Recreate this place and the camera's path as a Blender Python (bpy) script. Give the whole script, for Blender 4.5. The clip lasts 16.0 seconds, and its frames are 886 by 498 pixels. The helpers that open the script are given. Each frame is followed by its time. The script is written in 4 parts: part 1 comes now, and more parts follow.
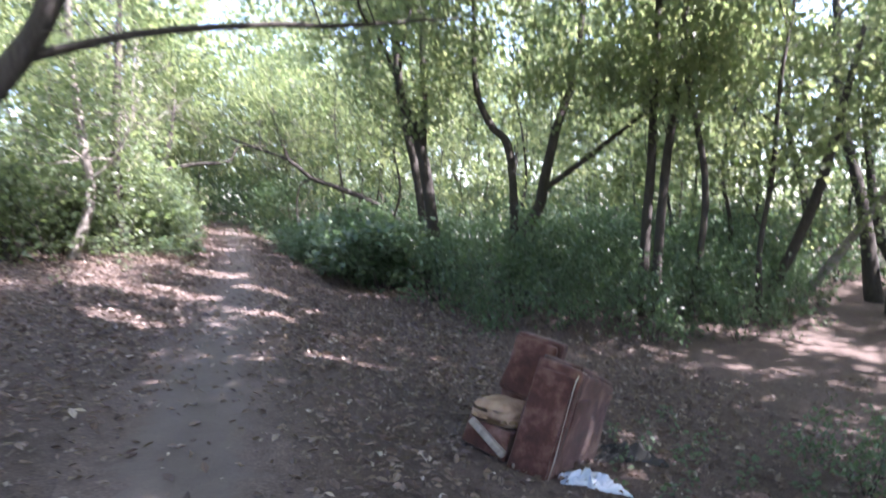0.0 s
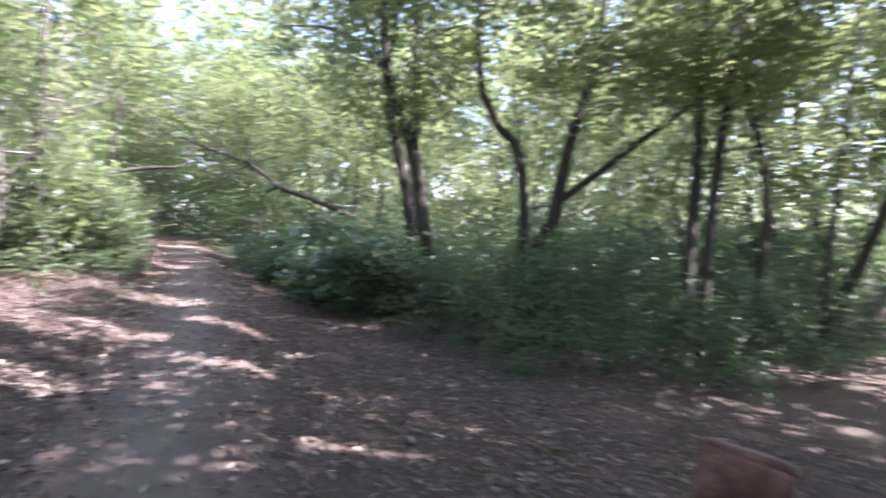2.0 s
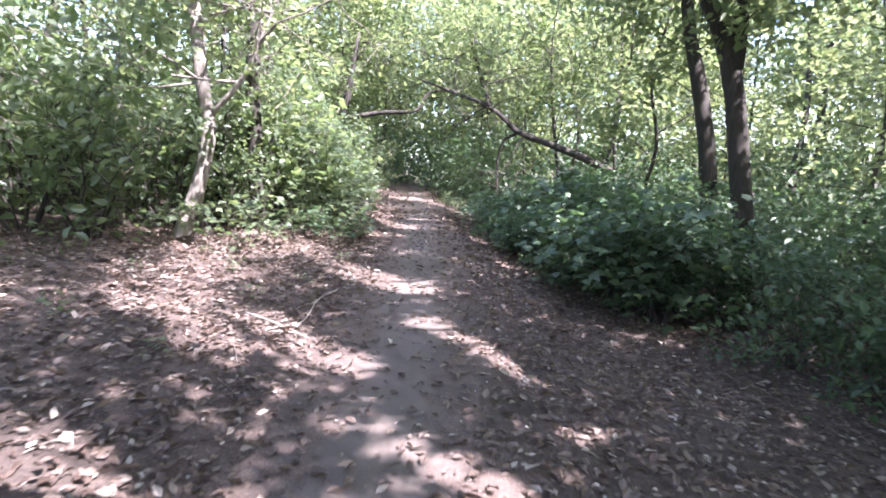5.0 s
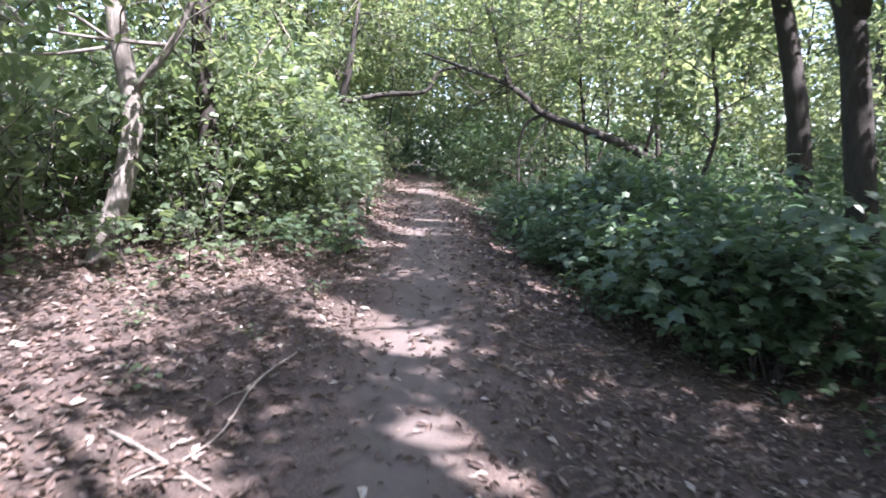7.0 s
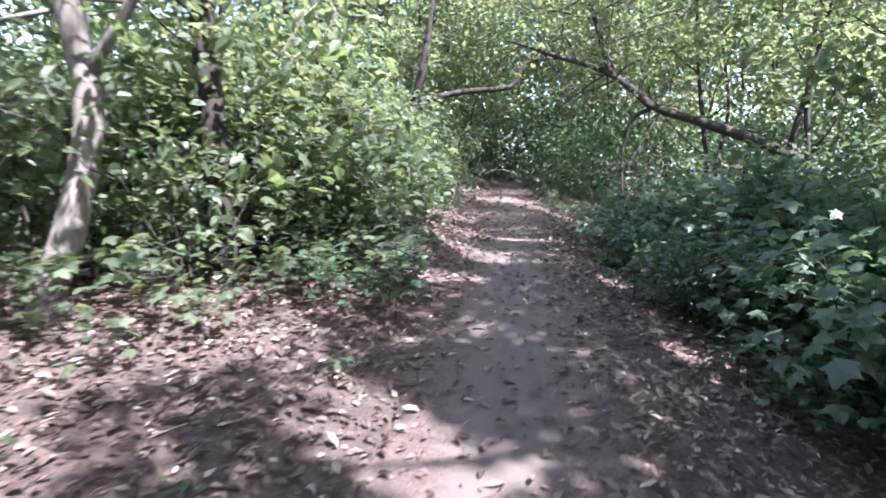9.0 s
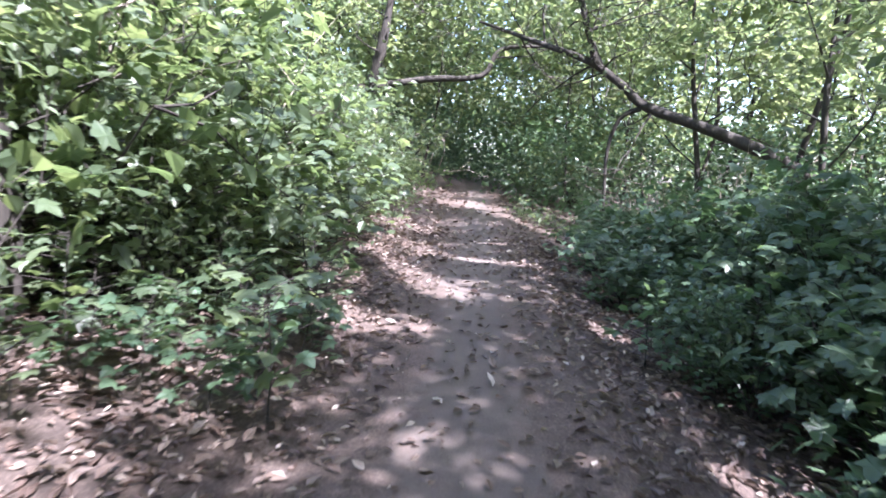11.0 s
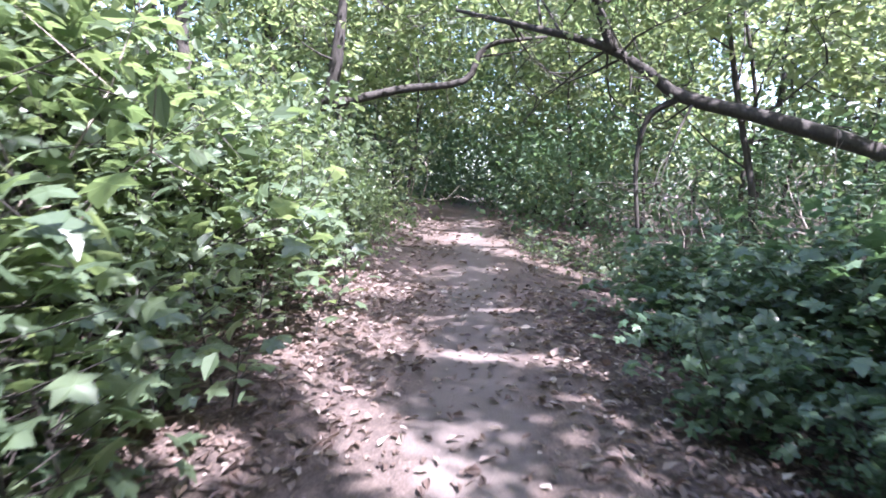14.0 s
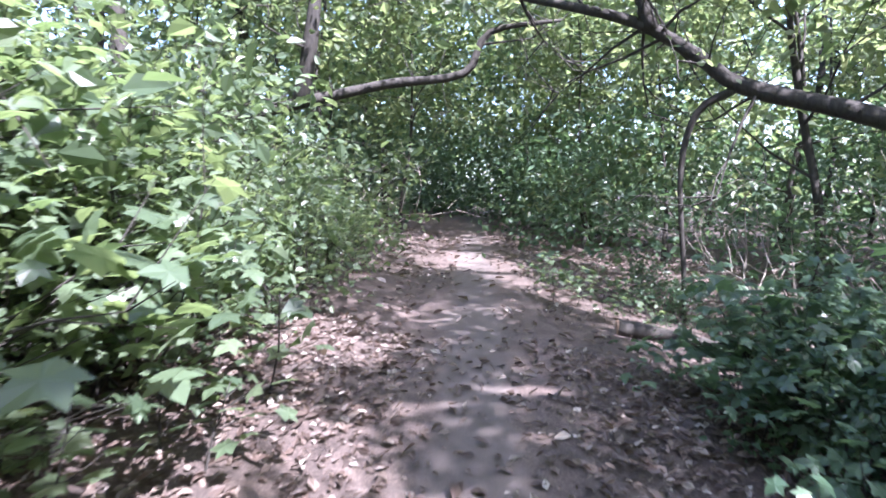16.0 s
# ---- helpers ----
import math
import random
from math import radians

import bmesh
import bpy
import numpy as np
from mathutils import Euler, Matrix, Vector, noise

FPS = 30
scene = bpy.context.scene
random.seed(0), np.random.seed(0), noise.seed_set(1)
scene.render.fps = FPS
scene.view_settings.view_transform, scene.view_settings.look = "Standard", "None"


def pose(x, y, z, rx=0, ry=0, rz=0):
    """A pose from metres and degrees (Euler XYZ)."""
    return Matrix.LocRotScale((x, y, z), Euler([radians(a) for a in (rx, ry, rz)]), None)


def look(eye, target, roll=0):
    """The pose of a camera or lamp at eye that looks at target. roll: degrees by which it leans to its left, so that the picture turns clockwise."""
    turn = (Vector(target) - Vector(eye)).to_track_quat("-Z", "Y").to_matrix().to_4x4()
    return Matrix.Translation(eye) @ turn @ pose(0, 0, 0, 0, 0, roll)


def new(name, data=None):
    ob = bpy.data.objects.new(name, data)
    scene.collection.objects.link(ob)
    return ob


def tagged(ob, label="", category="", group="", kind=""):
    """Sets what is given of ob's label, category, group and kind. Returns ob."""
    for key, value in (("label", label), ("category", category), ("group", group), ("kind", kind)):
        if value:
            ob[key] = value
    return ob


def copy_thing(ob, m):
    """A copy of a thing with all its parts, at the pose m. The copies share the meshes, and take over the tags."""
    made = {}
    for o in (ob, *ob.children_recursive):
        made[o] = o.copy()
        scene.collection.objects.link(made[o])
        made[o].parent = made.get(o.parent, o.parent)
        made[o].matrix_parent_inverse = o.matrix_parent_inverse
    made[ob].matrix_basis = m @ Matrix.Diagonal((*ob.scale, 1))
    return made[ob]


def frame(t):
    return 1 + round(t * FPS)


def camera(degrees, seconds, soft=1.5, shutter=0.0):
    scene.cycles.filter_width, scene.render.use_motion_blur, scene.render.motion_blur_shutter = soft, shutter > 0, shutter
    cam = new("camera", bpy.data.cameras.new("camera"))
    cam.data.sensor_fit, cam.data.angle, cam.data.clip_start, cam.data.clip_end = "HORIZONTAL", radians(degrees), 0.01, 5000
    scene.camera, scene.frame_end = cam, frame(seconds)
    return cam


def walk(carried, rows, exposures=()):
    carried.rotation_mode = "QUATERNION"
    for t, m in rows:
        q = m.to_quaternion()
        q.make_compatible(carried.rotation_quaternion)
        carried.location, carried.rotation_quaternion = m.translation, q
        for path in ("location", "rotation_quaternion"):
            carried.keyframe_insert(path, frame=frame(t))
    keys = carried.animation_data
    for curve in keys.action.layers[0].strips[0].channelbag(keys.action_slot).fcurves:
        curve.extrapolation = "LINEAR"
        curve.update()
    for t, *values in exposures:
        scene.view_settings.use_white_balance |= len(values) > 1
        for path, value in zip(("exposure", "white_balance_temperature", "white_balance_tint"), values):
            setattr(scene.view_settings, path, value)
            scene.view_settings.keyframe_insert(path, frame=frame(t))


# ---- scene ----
cam = camera(73.5, 16.0, soft=1.7, shutter=0.6)
METRES, EYE, TILT, LEAN, TURN = 19.0, 1.57, -3.5, 0.0, 0.0
ROWS = [
    (0.0, 0.0, 0.0, 0.0, 0.0, 0.0, 0.0),
    (0.5, -0.0067, 0.034, 0.0013, -4.55, -5.14, 1.27),
    (1.0, -0.0169, 0.0645, 0.0052, -13.72, -5.85, 1.18),
    (1.5, -0.0287, 0.0973, 0.0067, -16.36, 0.05, 1.07),
    (2.0, -0.0454, 0.1285, 0.007, -3.91, 1.41, -0.56),
    (2.5, -0.0592, 0.164, 0.008, 4.84, 1.3, -1.7),
    (3.0, -0.0721, 0.1957, 0.009, 15.12, 0.41, -5.05),
    (3.5, -0.0803, 0.2293, 0.0125, 16.29, -0.68, -3.84),
    (6.0, -0.135, 0.3931, 0.0266, 17.49, -4.86, -3.3),
    (6.5, -0.1434, 0.4237, 0.0303, 17.56, -5.06, -3.38),
    (7.0, -0.1524, 0.4563, 0.0342, 18.45, -5.21, -2.55),
    (7.5, -0.1667, 0.4836, 0.0377, 20.07, -5.26, -1.37),
    (8.0, -0.1804, 0.5114, 0.0384, 24.36, -4.98, -2.34),
    (8.5, -0.191, 0.542, 0.039, 28.06, -4.37, -2.12),
    (9.0, -0.1964, 0.5749, 0.041, 26.57, -5.02, -2.03),
    (11.5, -0.2441, 0.7105, 0.0481, 22.83, -4.48, -4.56),
    (12.0, -0.2506, 0.7387, 0.0492, 22.76, -3.17, -3.64),
    (12.5, -0.2612, 0.7653, 0.0511, 22.51, -3.39, -3.1),
    (13.0, -0.2692, 0.7897, 0.0552, 22.3, -3.46, -2.33),
    (13.5, -0.279, 0.8145, 0.058, 22.55, -3.35, -0.56),
    (14.0, -0.2887, 0.8375, 0.0619, 23.11, -2.8, 0.11),
    (14.5, -0.2988, 0.8633, 0.0641, 23.48, -2.57, -0.12),
    (15.0, -0.3083, 0.887, 0.0679, 23.66, -2.82, 0.18),
    (15.5, -0.3174, 0.9132, 0.0703, 23.71, -2.86, 0.11),
    (16.0, -0.3265, 0.9378, 0.072, 23.16, -1.99, 0.29),
]
walk(cam, [(t, pose(0, 0, EYE, TILT, LEAN, TURN) @ pose(METRES * x, METRES * y, METRES * z, 90 + pitch, roll, yaw)) for t, x, y, z, yaw, pitch, roll in ROWS],
     exposures=[(0.0, 2.95, 6000, 27), (0.5, 3.35, 6000, 27), (1.0, 3.35, 6000, 27), (1.5, 2.9, 6000, 27), (2.5, 2.85, 6000, 27), (3.5, 3.0, 6000, 27), (6.5, 2.7, 5900, 25), (8.0, 2.35, 5800, 24), (9.0, 2.6, 5700, 23), (11.5, 2.8, 5700, 24), (13.0, 2.95, 5700, 26), (14.5, 2.8, 5600, 26), (16.0, 2.7, 5500, 25)])

# ---- world, sun ----
SUN_FROM = Vector((0.55, -0.22, 0.85)).normalized()
world = bpy.data.worlds.new("woodland_sky")
scene.world = world
world.use_nodes = True
wt = world.node_tree
sky = wt.nodes.new("ShaderNodeTexSky")
sky.sky_type, sky.sun_disc = "NISHITA", False
sky.sun_elevation = math.asin(SUN_FROM.z)
sky.sun_rotation = math.atan2(SUN_FROM.x, SUN_FROM.y)
sky.dust_density = 2.0
wt.links.new(sky.outputs["Color"], wt.nodes["Background"].inputs["Color"])
wt.nodes["Background"].inputs["Strength"].default_value = 0.15
sun_data = bpy.data.lights.new("sun", "SUN")
sun_data.energy, sun_data.angle, sun_data.color = 5.0, radians(0.6), (1.0, 0.94, 0.88)
sun = new("sun", sun_data)
sun.matrix_world = look(SUN_FROM * 60, (0, 0, 0))

# ---- materials ----


def graph(name):
    mat = bpy.data.materials.new(name)
    mat.use_nodes = True
    nt = mat.node_tree
    return mat, nt, nt.nodes["Principled BSDF"]


def ramp(nt, value, stops):
    r = nt.nodes.new("ShaderNodeValToRGB")
    e = r.color_ramp.elements
    while len(e) < len(stops):
        e.new(0.5)
    for k, (p, c) in enumerate(stops):
        e[k].position, e[k].color = p, (*c, 1)
    nt.links.new(value, r.inputs["Fac"])
    return r.outputs["Color"]


def noise_tex(nt, scale, detail=4.0, rough=0.6, stretch=None, out="Fac"):
    n = nt.nodes.new("ShaderNodeTexNoise")
    n.inputs["Scale"].default_value = scale
    n.inputs["Detail"].default_value = detail
    n.inputs["Roughness"].default_value = rough
    tc = nt.nodes.new("ShaderNodeTexCoord")
    m = nt.nodes.new("ShaderNodeMapping")
    if stretch:
        m.inputs["Scale"].default_value = stretch
    nt.links.new(tc.outputs["Object"], m.inputs["Vector"])
    nt.links.new(m.outputs["Vector"], n.inputs["Vector"])
    return n.outputs[out]


def blend(nt, fac, a, b, mode="MIX"):
    m = nt.nodes.new("ShaderNodeMix")
    m.data_type, m.blend_type = "RGBA", mode
    for value, sock in ((fac, m.inputs[0]), (a, m.inputs[6]), (b, m.inputs[7])):
        if isinstance(value, (int, float)):
            sock.default_value = value
        elif isinstance(value, tuple):
            sock.default_value = (*value, 1)
        else:
            nt.links.new(value, sock)
    return m.outputs[2]


def relief(nt, bsdf, height, strength, distance):
    b = nt.nodes.new("ShaderNodeBump")
    b.inputs["Strength"].default_value, b.inputs["Distance"].default_value = strength, distance
    nt.links.new(height, b.inputs["Height"])
    nt.links.new(b.outputs["Normal"], bsdf.inputs["Normal"])


def leaf_material(name, stops, through_stops, rough=0.45, mix=0.42):
    """A leaf: each blade has its own shade; light passes through it."""
    mat, nt, bsdf = graph(name)
    geo = nt.nodes.new("ShaderNodeNewGeometry")
    col = ramp(nt, geo.outputs["Random Per Island"], stops)
    big = noise_tex(nt, 0.9, 2.0)
    col = blend(nt, 0.35, col, ramp(nt, big, [(0.35, (0.45, 0.45, 0.45)), (0.65, (1, 1, 1))]), "MULTIPLY")
    nt.links.new(col, bsdf.inputs["Base Color"])
    bsdf.inputs["Roughness"].default_value = rough
    bsdf.inputs["Specular IOR Level"].default_value = 0.55
    tr = nt.nodes.new("ShaderNodeBsdfTranslucent")
    nt.links.new(ramp(nt, geo.outputs["Random Per Island"], through_stops), tr.inputs["Color"])
    mx = nt.nodes.new("ShaderNodeMixShader")
    mx.inputs["Fac"].default_value = mix
    nt.links.new(bsdf.outputs[0], mx.inputs[1])
    nt.links.new(tr.outputs[0], mx.inputs[2])
    nt.links.new(mx.outputs[0], nt.nodes["Material Output"].inputs["Surface"])
    return mat


LEAF = leaf_material("green_leaf", [(0, (0.06, 0.09, 0.052)), (0.55, (0.095, 0.135, 0.078)), (1, (0.15, 0.195, 0.115))],
                     [(0, (0.17, 0.25, 0.09)), (1, (0.31, 0.39, 0.15))], rough=0.4)
LEAF_CANOPY = leaf_material("canopy_leaf", [(0, (0.065, 0.095, 0.05)), (1, (0.13, 0.175, 0.09))],
                            [(0, (0.21, 0.3, 0.115)), (1, (0.42, 0.47, 0.21))], mix=0.5)
# Darker copy of the leaf: shade on these plants is put into the colour.
LEAF_SHADED = leaf_material("leaf_darkened_for_shade", [(0, (0.052, 0.094, 0.055)), (1, (0.1, 0.155, 0.09))],
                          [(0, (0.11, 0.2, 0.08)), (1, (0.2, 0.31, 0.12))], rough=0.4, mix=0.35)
# Brown to pale leaves; the whitish last stop paints in their highlights.
LEAF_DRY = leaf_material("dry_leaf", [(0, (0.06, 0.04, 0.033)), (0.5, (0.13, 0.09, 0.074)), (0.9, (0.22, 0.17, 0.142)), (1, (0.5, 0.44, 0.39))],
                         [(0, (0.1, 0.06, 0.04)), (1, (0.25, 0.18, 0.1))], rough=0.55, mix=0.15)


def bark_material(name, dark, mid, pale):
    mat, nt, bsdf = graph(name)
    fine = noise_tex(nt, 26, 6, 0.7, (1, 1, 0.22))
    blot = noise_tex(nt, 3.2, 3, 0.6, (1, 1, 0.5))
    col = blend(nt, blot, ramp(nt, fine, [(0.3, dark), (0.62, mid)]), ramp(nt, fine, [(0.35, mid), (0.7, pale)]))
    nt.links.new(col, bsdf.inputs["Base Color"])
    bsdf.inputs["Roughness"].default_value = 0.9
    relief(nt, bsdf, fine, 0.8, 0.02)
    return mat


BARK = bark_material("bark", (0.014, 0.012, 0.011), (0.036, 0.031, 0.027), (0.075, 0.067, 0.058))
# Paler copy of the bark: sunlight on a trunk is put into its colour.
BARK_SUN_PALE = bark_material("sun_pale_bark", (0.07, 0.062, 0.055), (0.19, 0.172, 0.152), (0.36, 0.33, 0.3))
TWIG = bark_material("dead_twig", (0.12, 0.1, 0.085), (0.26, 0.22, 0.19), (0.42, 0.37, 0.32))


def soil_nodes(nt):
    fine = noise_tex(nt, 55, 6, 0.75)
    mid = noise_tex(nt, 7.0, 5, 0.65)
    big = noise_tex(nt, 0.7, 3, 0.5)
    col = ramp(nt, fine, [(0.3, (0.055, 0.04, 0.035)), (0.5, (0.125, 0.094, 0.083)), (0.7, (0.23, 0.185, 0.165))])
    col = blend(nt, 0.6, col, ramp(nt, mid, [(0.35, (0.42, 0.40, 0.40)), (0.65, (1.1, 1.05, 1.0))]), "MULTIPLY")
    col = blend(nt, 0.4, col, ramp(nt, big, [(0.4, (0.6, 0.6, 0.55)), (0.65, (1.05, 1.0, 1.0))]), "MULTIPLY")
    return col, fine, mid


SOIL, nt, bsdf = graph("forest_soil")
soil_col, fine, mid = soil_nodes(nt)
nt.links.new(soil_col, bsdf.inputs["Base Color"])
bsdf.inputs["Roughness"].default_value = 0.95
relief(nt, bsdf, fine, 0.9, 0.03)

PATH_DUST, nt, bsdf = graph("trodden_earth")
soil_col, fine, mid = soil_nodes(nt)
dust_fine = noise_tex(nt, 90, 5, 0.7)
dust = ramp(nt, dust_fine, [(0.3, (0.095, 0.076, 0.068)), (0.7, (0.155, 0.127, 0.114))])
dust = blend(nt, 0.5, dust, ramp(nt, noise_tex(nt, 2.6, 4, 0.6), [(0.35, (0.68, 0.66, 0.66)), (0.65, (1.05, 1.04, 1.03))]), "MULTIPLY")
at = nt.nodes.new("ShaderNodeAttribute")
at.attribute_name = "wear"
add = nt.nodes.new("ShaderNodeMath")
add.operation = "MULTIPLY_ADD"
nt.links.new(noise_tex(nt, 5, 5, 0.7), add.inputs[0])
add.inputs[1].default_value = 1.1
nt.links.new(at.outputs["Fac"], add.inputs[2])
worn = ramp(nt, add.outputs[0], [(0.72, (0, 0, 0)), (1.15, (1, 1, 1))])
worn_val = nt.nodes.new("ShaderNodeSeparateColor")
nt.links.new(worn, worn_val.inputs[0])
nt.links.new(blend(nt, worn_val.outputs[0], soil_col, dust), bsdf.inputs["Base Color"])
bsdf.inputs["Roughness"].default_value = 0.95
relief(nt, bsdf, fine, 0.5, 0.02)

# ---- mesh helpers ----


def part(name, mesh_data, material, parent=None, label=""):
    ob = new(name, mesh_data)
    if material:
        mesh_data.materials.append(material)
    ob.parent = parent
    if label:
        tagged(ob, label)
    return ob


def tri_mesh(name, verts, tris, smooth=False):
    """A mesh from an array of corners and an array of triangles."""
    me = bpy.data.meshes.new(name)
    verts = np.asarray(verts, dtype=np.float32)
    tris = np.asarray(tris, dtype=np.int32)
    n = len(tris)
    me.vertices.add(len(verts))
    me.vertices.foreach_set("co", verts.ravel())
    me.loops.add(n * 3)
    me.loops.foreach_set("vertex_index", tris.ravel())
    me.polygons.add(n)
    me.polygons.foreach_set("loop_start", np.arange(n, dtype=np.int32) * 3)
    me.update(calc_edges=True)
    me.polygons.foreach_set("use_smooth", np.full(n, smooth))
    me.update()
    return me


def quad_split(quads):
    q = np.asarray(quads)
    return np.concatenate([q[:, [0, 1, 2]], q[:, [0, 2, 3]]])


# Blades: a folded diamond, an ovate leaf with a midrib fold, a lobed leaf, a curled dry leaf.
DIAMOND = (np.array([(0, 0, 0), (0.3, 0.45, 0.10), (0, 1, 0), (-0.3, 0.45, 0.10)]), np.array([(0, 1, 2), (0, 2, 3)]))
OVATE = (np.array([(0, 0, 0), (0.30, 0.3, 0.09), (0.24, 0.66, 0.05), (0, 1, -0.10), (-0.24, 0.66, 0.05), (-0.30, 0.3, 0.09)]),
         np.array([(0, 1, 2), (0, 2, 3), (0, 3, 4), (0, 4, 5)]))
lobes = [(0, 0, 0), (0.34, 0.0, -0.03), (0.28, 0.2, 0.03), (0.56, 0.5, -0.04), (0.26, 0.54, 0.03), (0.2, 0.74, 0.0), (0, 1.0, -0.1)]
LOBED = (np.array(lobes + [(-x, y, z) for x, y, z in lobes[5:0:-1]] + [(0, 0.4, 0.05)]),
         np.array([(k, (k + 1) % 12, 12) for k in range(12)]))
CURLED = (np.array([(0, 0, 0.02), (0.27, 0.3, 0.2), (0.15, 0.72, 0.24), (0.05, 1.1, 0.08), (-0.2, 0.66, 0.06), (-0.24, 0.25, 0.16)]), OVATE[1])


def blades(rng, centres, sizes, shape, tilt=0.7, droop=0.25):
    """Corners and triangles of many blades, each turned at random about the upright and tilted by about so many radians."""
    base, tris = shape
    n = len(centres)
    yaw = rng.uniform(0, 2 * np.pi, n)
    lean = rng.normal(0, tilt, n)
    nod = rng.normal(droop, tilt * 0.7, n)
    p = base[None] * np.asarray(sizes)[:, None, None]
    cx, sx, cn, sn = np.cos(lean)[:, None], np.sin(lean)[:, None], np.cos(-nod)[:, None], np.sin(-nod)[:, None]
    x, y, z = p[..., 0], p[..., 1], p[..., 2]
    x, z = x * cx + z * sx, -x * sx + z * cx
    y, z = y * cn - z * sn, y * sn + z * cn
    c, s = np.cos(yaw)[:, None], np.sin(yaw)[:, None]
    v = np.stack([x * c - y * s, x * s + y * c, z], -1) + np.asarray(centres)[:, None]
    f = tris[None] + (np.arange(n) * len(base))[:, None, None]
    return v.reshape(-1, 3), f.reshape(-1, 3)


def leaf_mesh(name, corners_tris, shape):
    """A mesh of blades that remembers how many corners each blade has."""
    me = tri_mesh(name, *corners_tris)
    me["blade_corners"] = len(shape[0])
    return me


def tube(points, radii, sides=7, rng=None, rough=0.0, sub=4, caps=True):
    """Corners and triangles of a tapered limb along points, smoothed between them."""
    pts, rad = np.asarray(points, float), np.asarray(radii, float)
    t = np.linspace(0, len(pts) - 1, (len(pts) - 1) * sub + 1)
    k = np.clip(t.astype(int), 0, len(pts) - 2)
    w = (t - k)[:, None]
    ext = np.vstack([2 * pts[0] - pts[1], pts, 2 * pts[-1] - pts[-2]])
    a, b, c, d = ext[k], ext[k + 1], ext[k + 2], ext[k + 3]
    line = 0.5 * (2 * b + (c - a) * w + (2 * a - 5 * b + 4 * c - d) * w ** 2 + (3 * b - a - 3 * c + d) * w ** 3)
    r = np.interp(t, np.arange(len(rad)), rad)
    tang = np.gradient(line, axis=0)
    tang /= np.linalg.norm(tang, axis=1)[:, None] + 1e-9
    ref = np.where(np.abs(tang[:, 2:3]) > 0.9, np.array([[1.0, 0, 0]]), np.array([[0, 0, 1.0]]))
    s1 = np.cross(tang, ref)
    s1 /= np.linalg.norm(s1, axis=1)[:, None] + 1e-9
    if len(s1) > 1:
        for i in range(1, len(s1)):
            s1[i] = s1[i - 1] - tang[i] * (s1[i - 1] @ tang[i])
            s1[i] /= np.linalg.norm(s1[i]) + 1e-9
    s2 = np.cross(tang, s1)
    ang = np.arange(sides) / sides * 2 * np.pi
    rr = r[:, None] * np.ones(sides)
    if rng is not None and rough:
        rr = rr * (1 + rng.normal(0, rough, rr.shape))
    v = line[:, None] + rr[..., None] * (np.cos(ang)[None, :, None] * s1[:, None] + np.sin(ang)[None, :, None] * s2[:, None])
    m = len(line)
    i, j = np.meshgrid(np.arange(m - 1), np.arange(sides), indexing="ij")
    q = np.stack([i * sides + j, i * sides + (j + 1) % sides, (i + 1) * sides + (j + 1) % sides, (i + 1) * sides + j], -1).reshape(-1, 4)
    f = quad_split(q)
    if not caps:
        return v.reshape(-1, 3), f
    v = np.vstack([v.reshape(-1, 3), line[:1], line[-1:]])
    n = m * sides
    cap = [(n, (j + 1) % sides, j) for j in range(sides)] + [(n + 1, n - sides + j, n - sides + (j + 1) % sides) for j in range(sides)]
    return v, np.vstack([f, cap])


def merge(pieces):
    vs, fs, o = [], [], 0
    for v, f in pieces:
        vs.append(v)
        fs.append(np.asarray(f) + o)
        o += len(v)
    return np.vstack(vs), np.vstack(fs)


# ---- the lie of the land ----
LINE_Y = (-30, 0, 5, 9, 14, 17, 20.5, 26, 34, 60, 200)
LINE_X = (9.0, -0.35, -2.1, -3.3, -4.85, -5.9, -7.2, -9.2, -12.2, -21.5, -70)
RISE_Y = (-30, 9, 13, 19, 26, 60, 200)
RISE_Z = (0, 0, 0.12, 0.43, 0.55, 0.9, 1.5)


def lateral(x, y):
    """Metres to the right of the path's middle."""
    return (np.asarray(x) - np.interp(y, LINE_Y, LINE_X)) * 0.94


def height(x, y):
    """The ground's height: a bank up to the left of the path, a slope down to its right."""
    x, y = np.asarray(x, float), np.asarray(y, float)
    u = lateral(x, y)
    z = np.interp(y, RISE_Y, RISE_Z)
    slope = np.interp(y, (-6, 0, 5, 9, 14, 22, 60), (0.1, 0.3, 0.4, 0.42, 0.5, 0.36, 0.3))
    right = np.clip(u - 0.75, 0, None)
    z = z - 0.9 * (1 - np.exp(-slope * right / 0.9))
    left = np.clip(-u - 0.8, 0, None)
    z = z + np.interp(y, (0, 6, 12, 60), (0.1, 0.25, 0.42, 0.5)) * (1 - np.exp(-left / 1.4))
    z = z + 0.03 * np.sin(x * 1.3 + 0.6 * y) * np.sin(0.9 * y - 0.5 * x) * np.clip(np.abs(u) - 0.4, 0, 1)
    return z + 0.012 * np.sin(x * 5.1 + y * 3.3) * np.sin(y * 4.7 - x * 2.1)


def axis_steps(lo, hi, step, far):
    inner = np.arange(lo, hi + step / 2, step)
    grow = np.cumsum(step * 1.25 ** np.arange(1, 60))
    grow = grow[grow < far]
    return np.concatenate([(lo - grow)[::-1], inner, hi + grow])


gx, gy = axis_steps(-16, 14, 0.2, 900), axis_steps(-4, 36, 0.2, 900)
X, Y = np.meshgrid(gx, gy, indexing="ij")
Z = height(X, Y)
i, j = np.meshgrid(np.arange(len(gx) - 1), np.arange(len(gy) - 1), indexing="ij")
ny = len(gy)
quads = np.stack([i * ny + j, (i + 1) * ny + j, (i + 1) * ny + j + 1, i * ny + j + 1], -1).reshape(-1, 4)
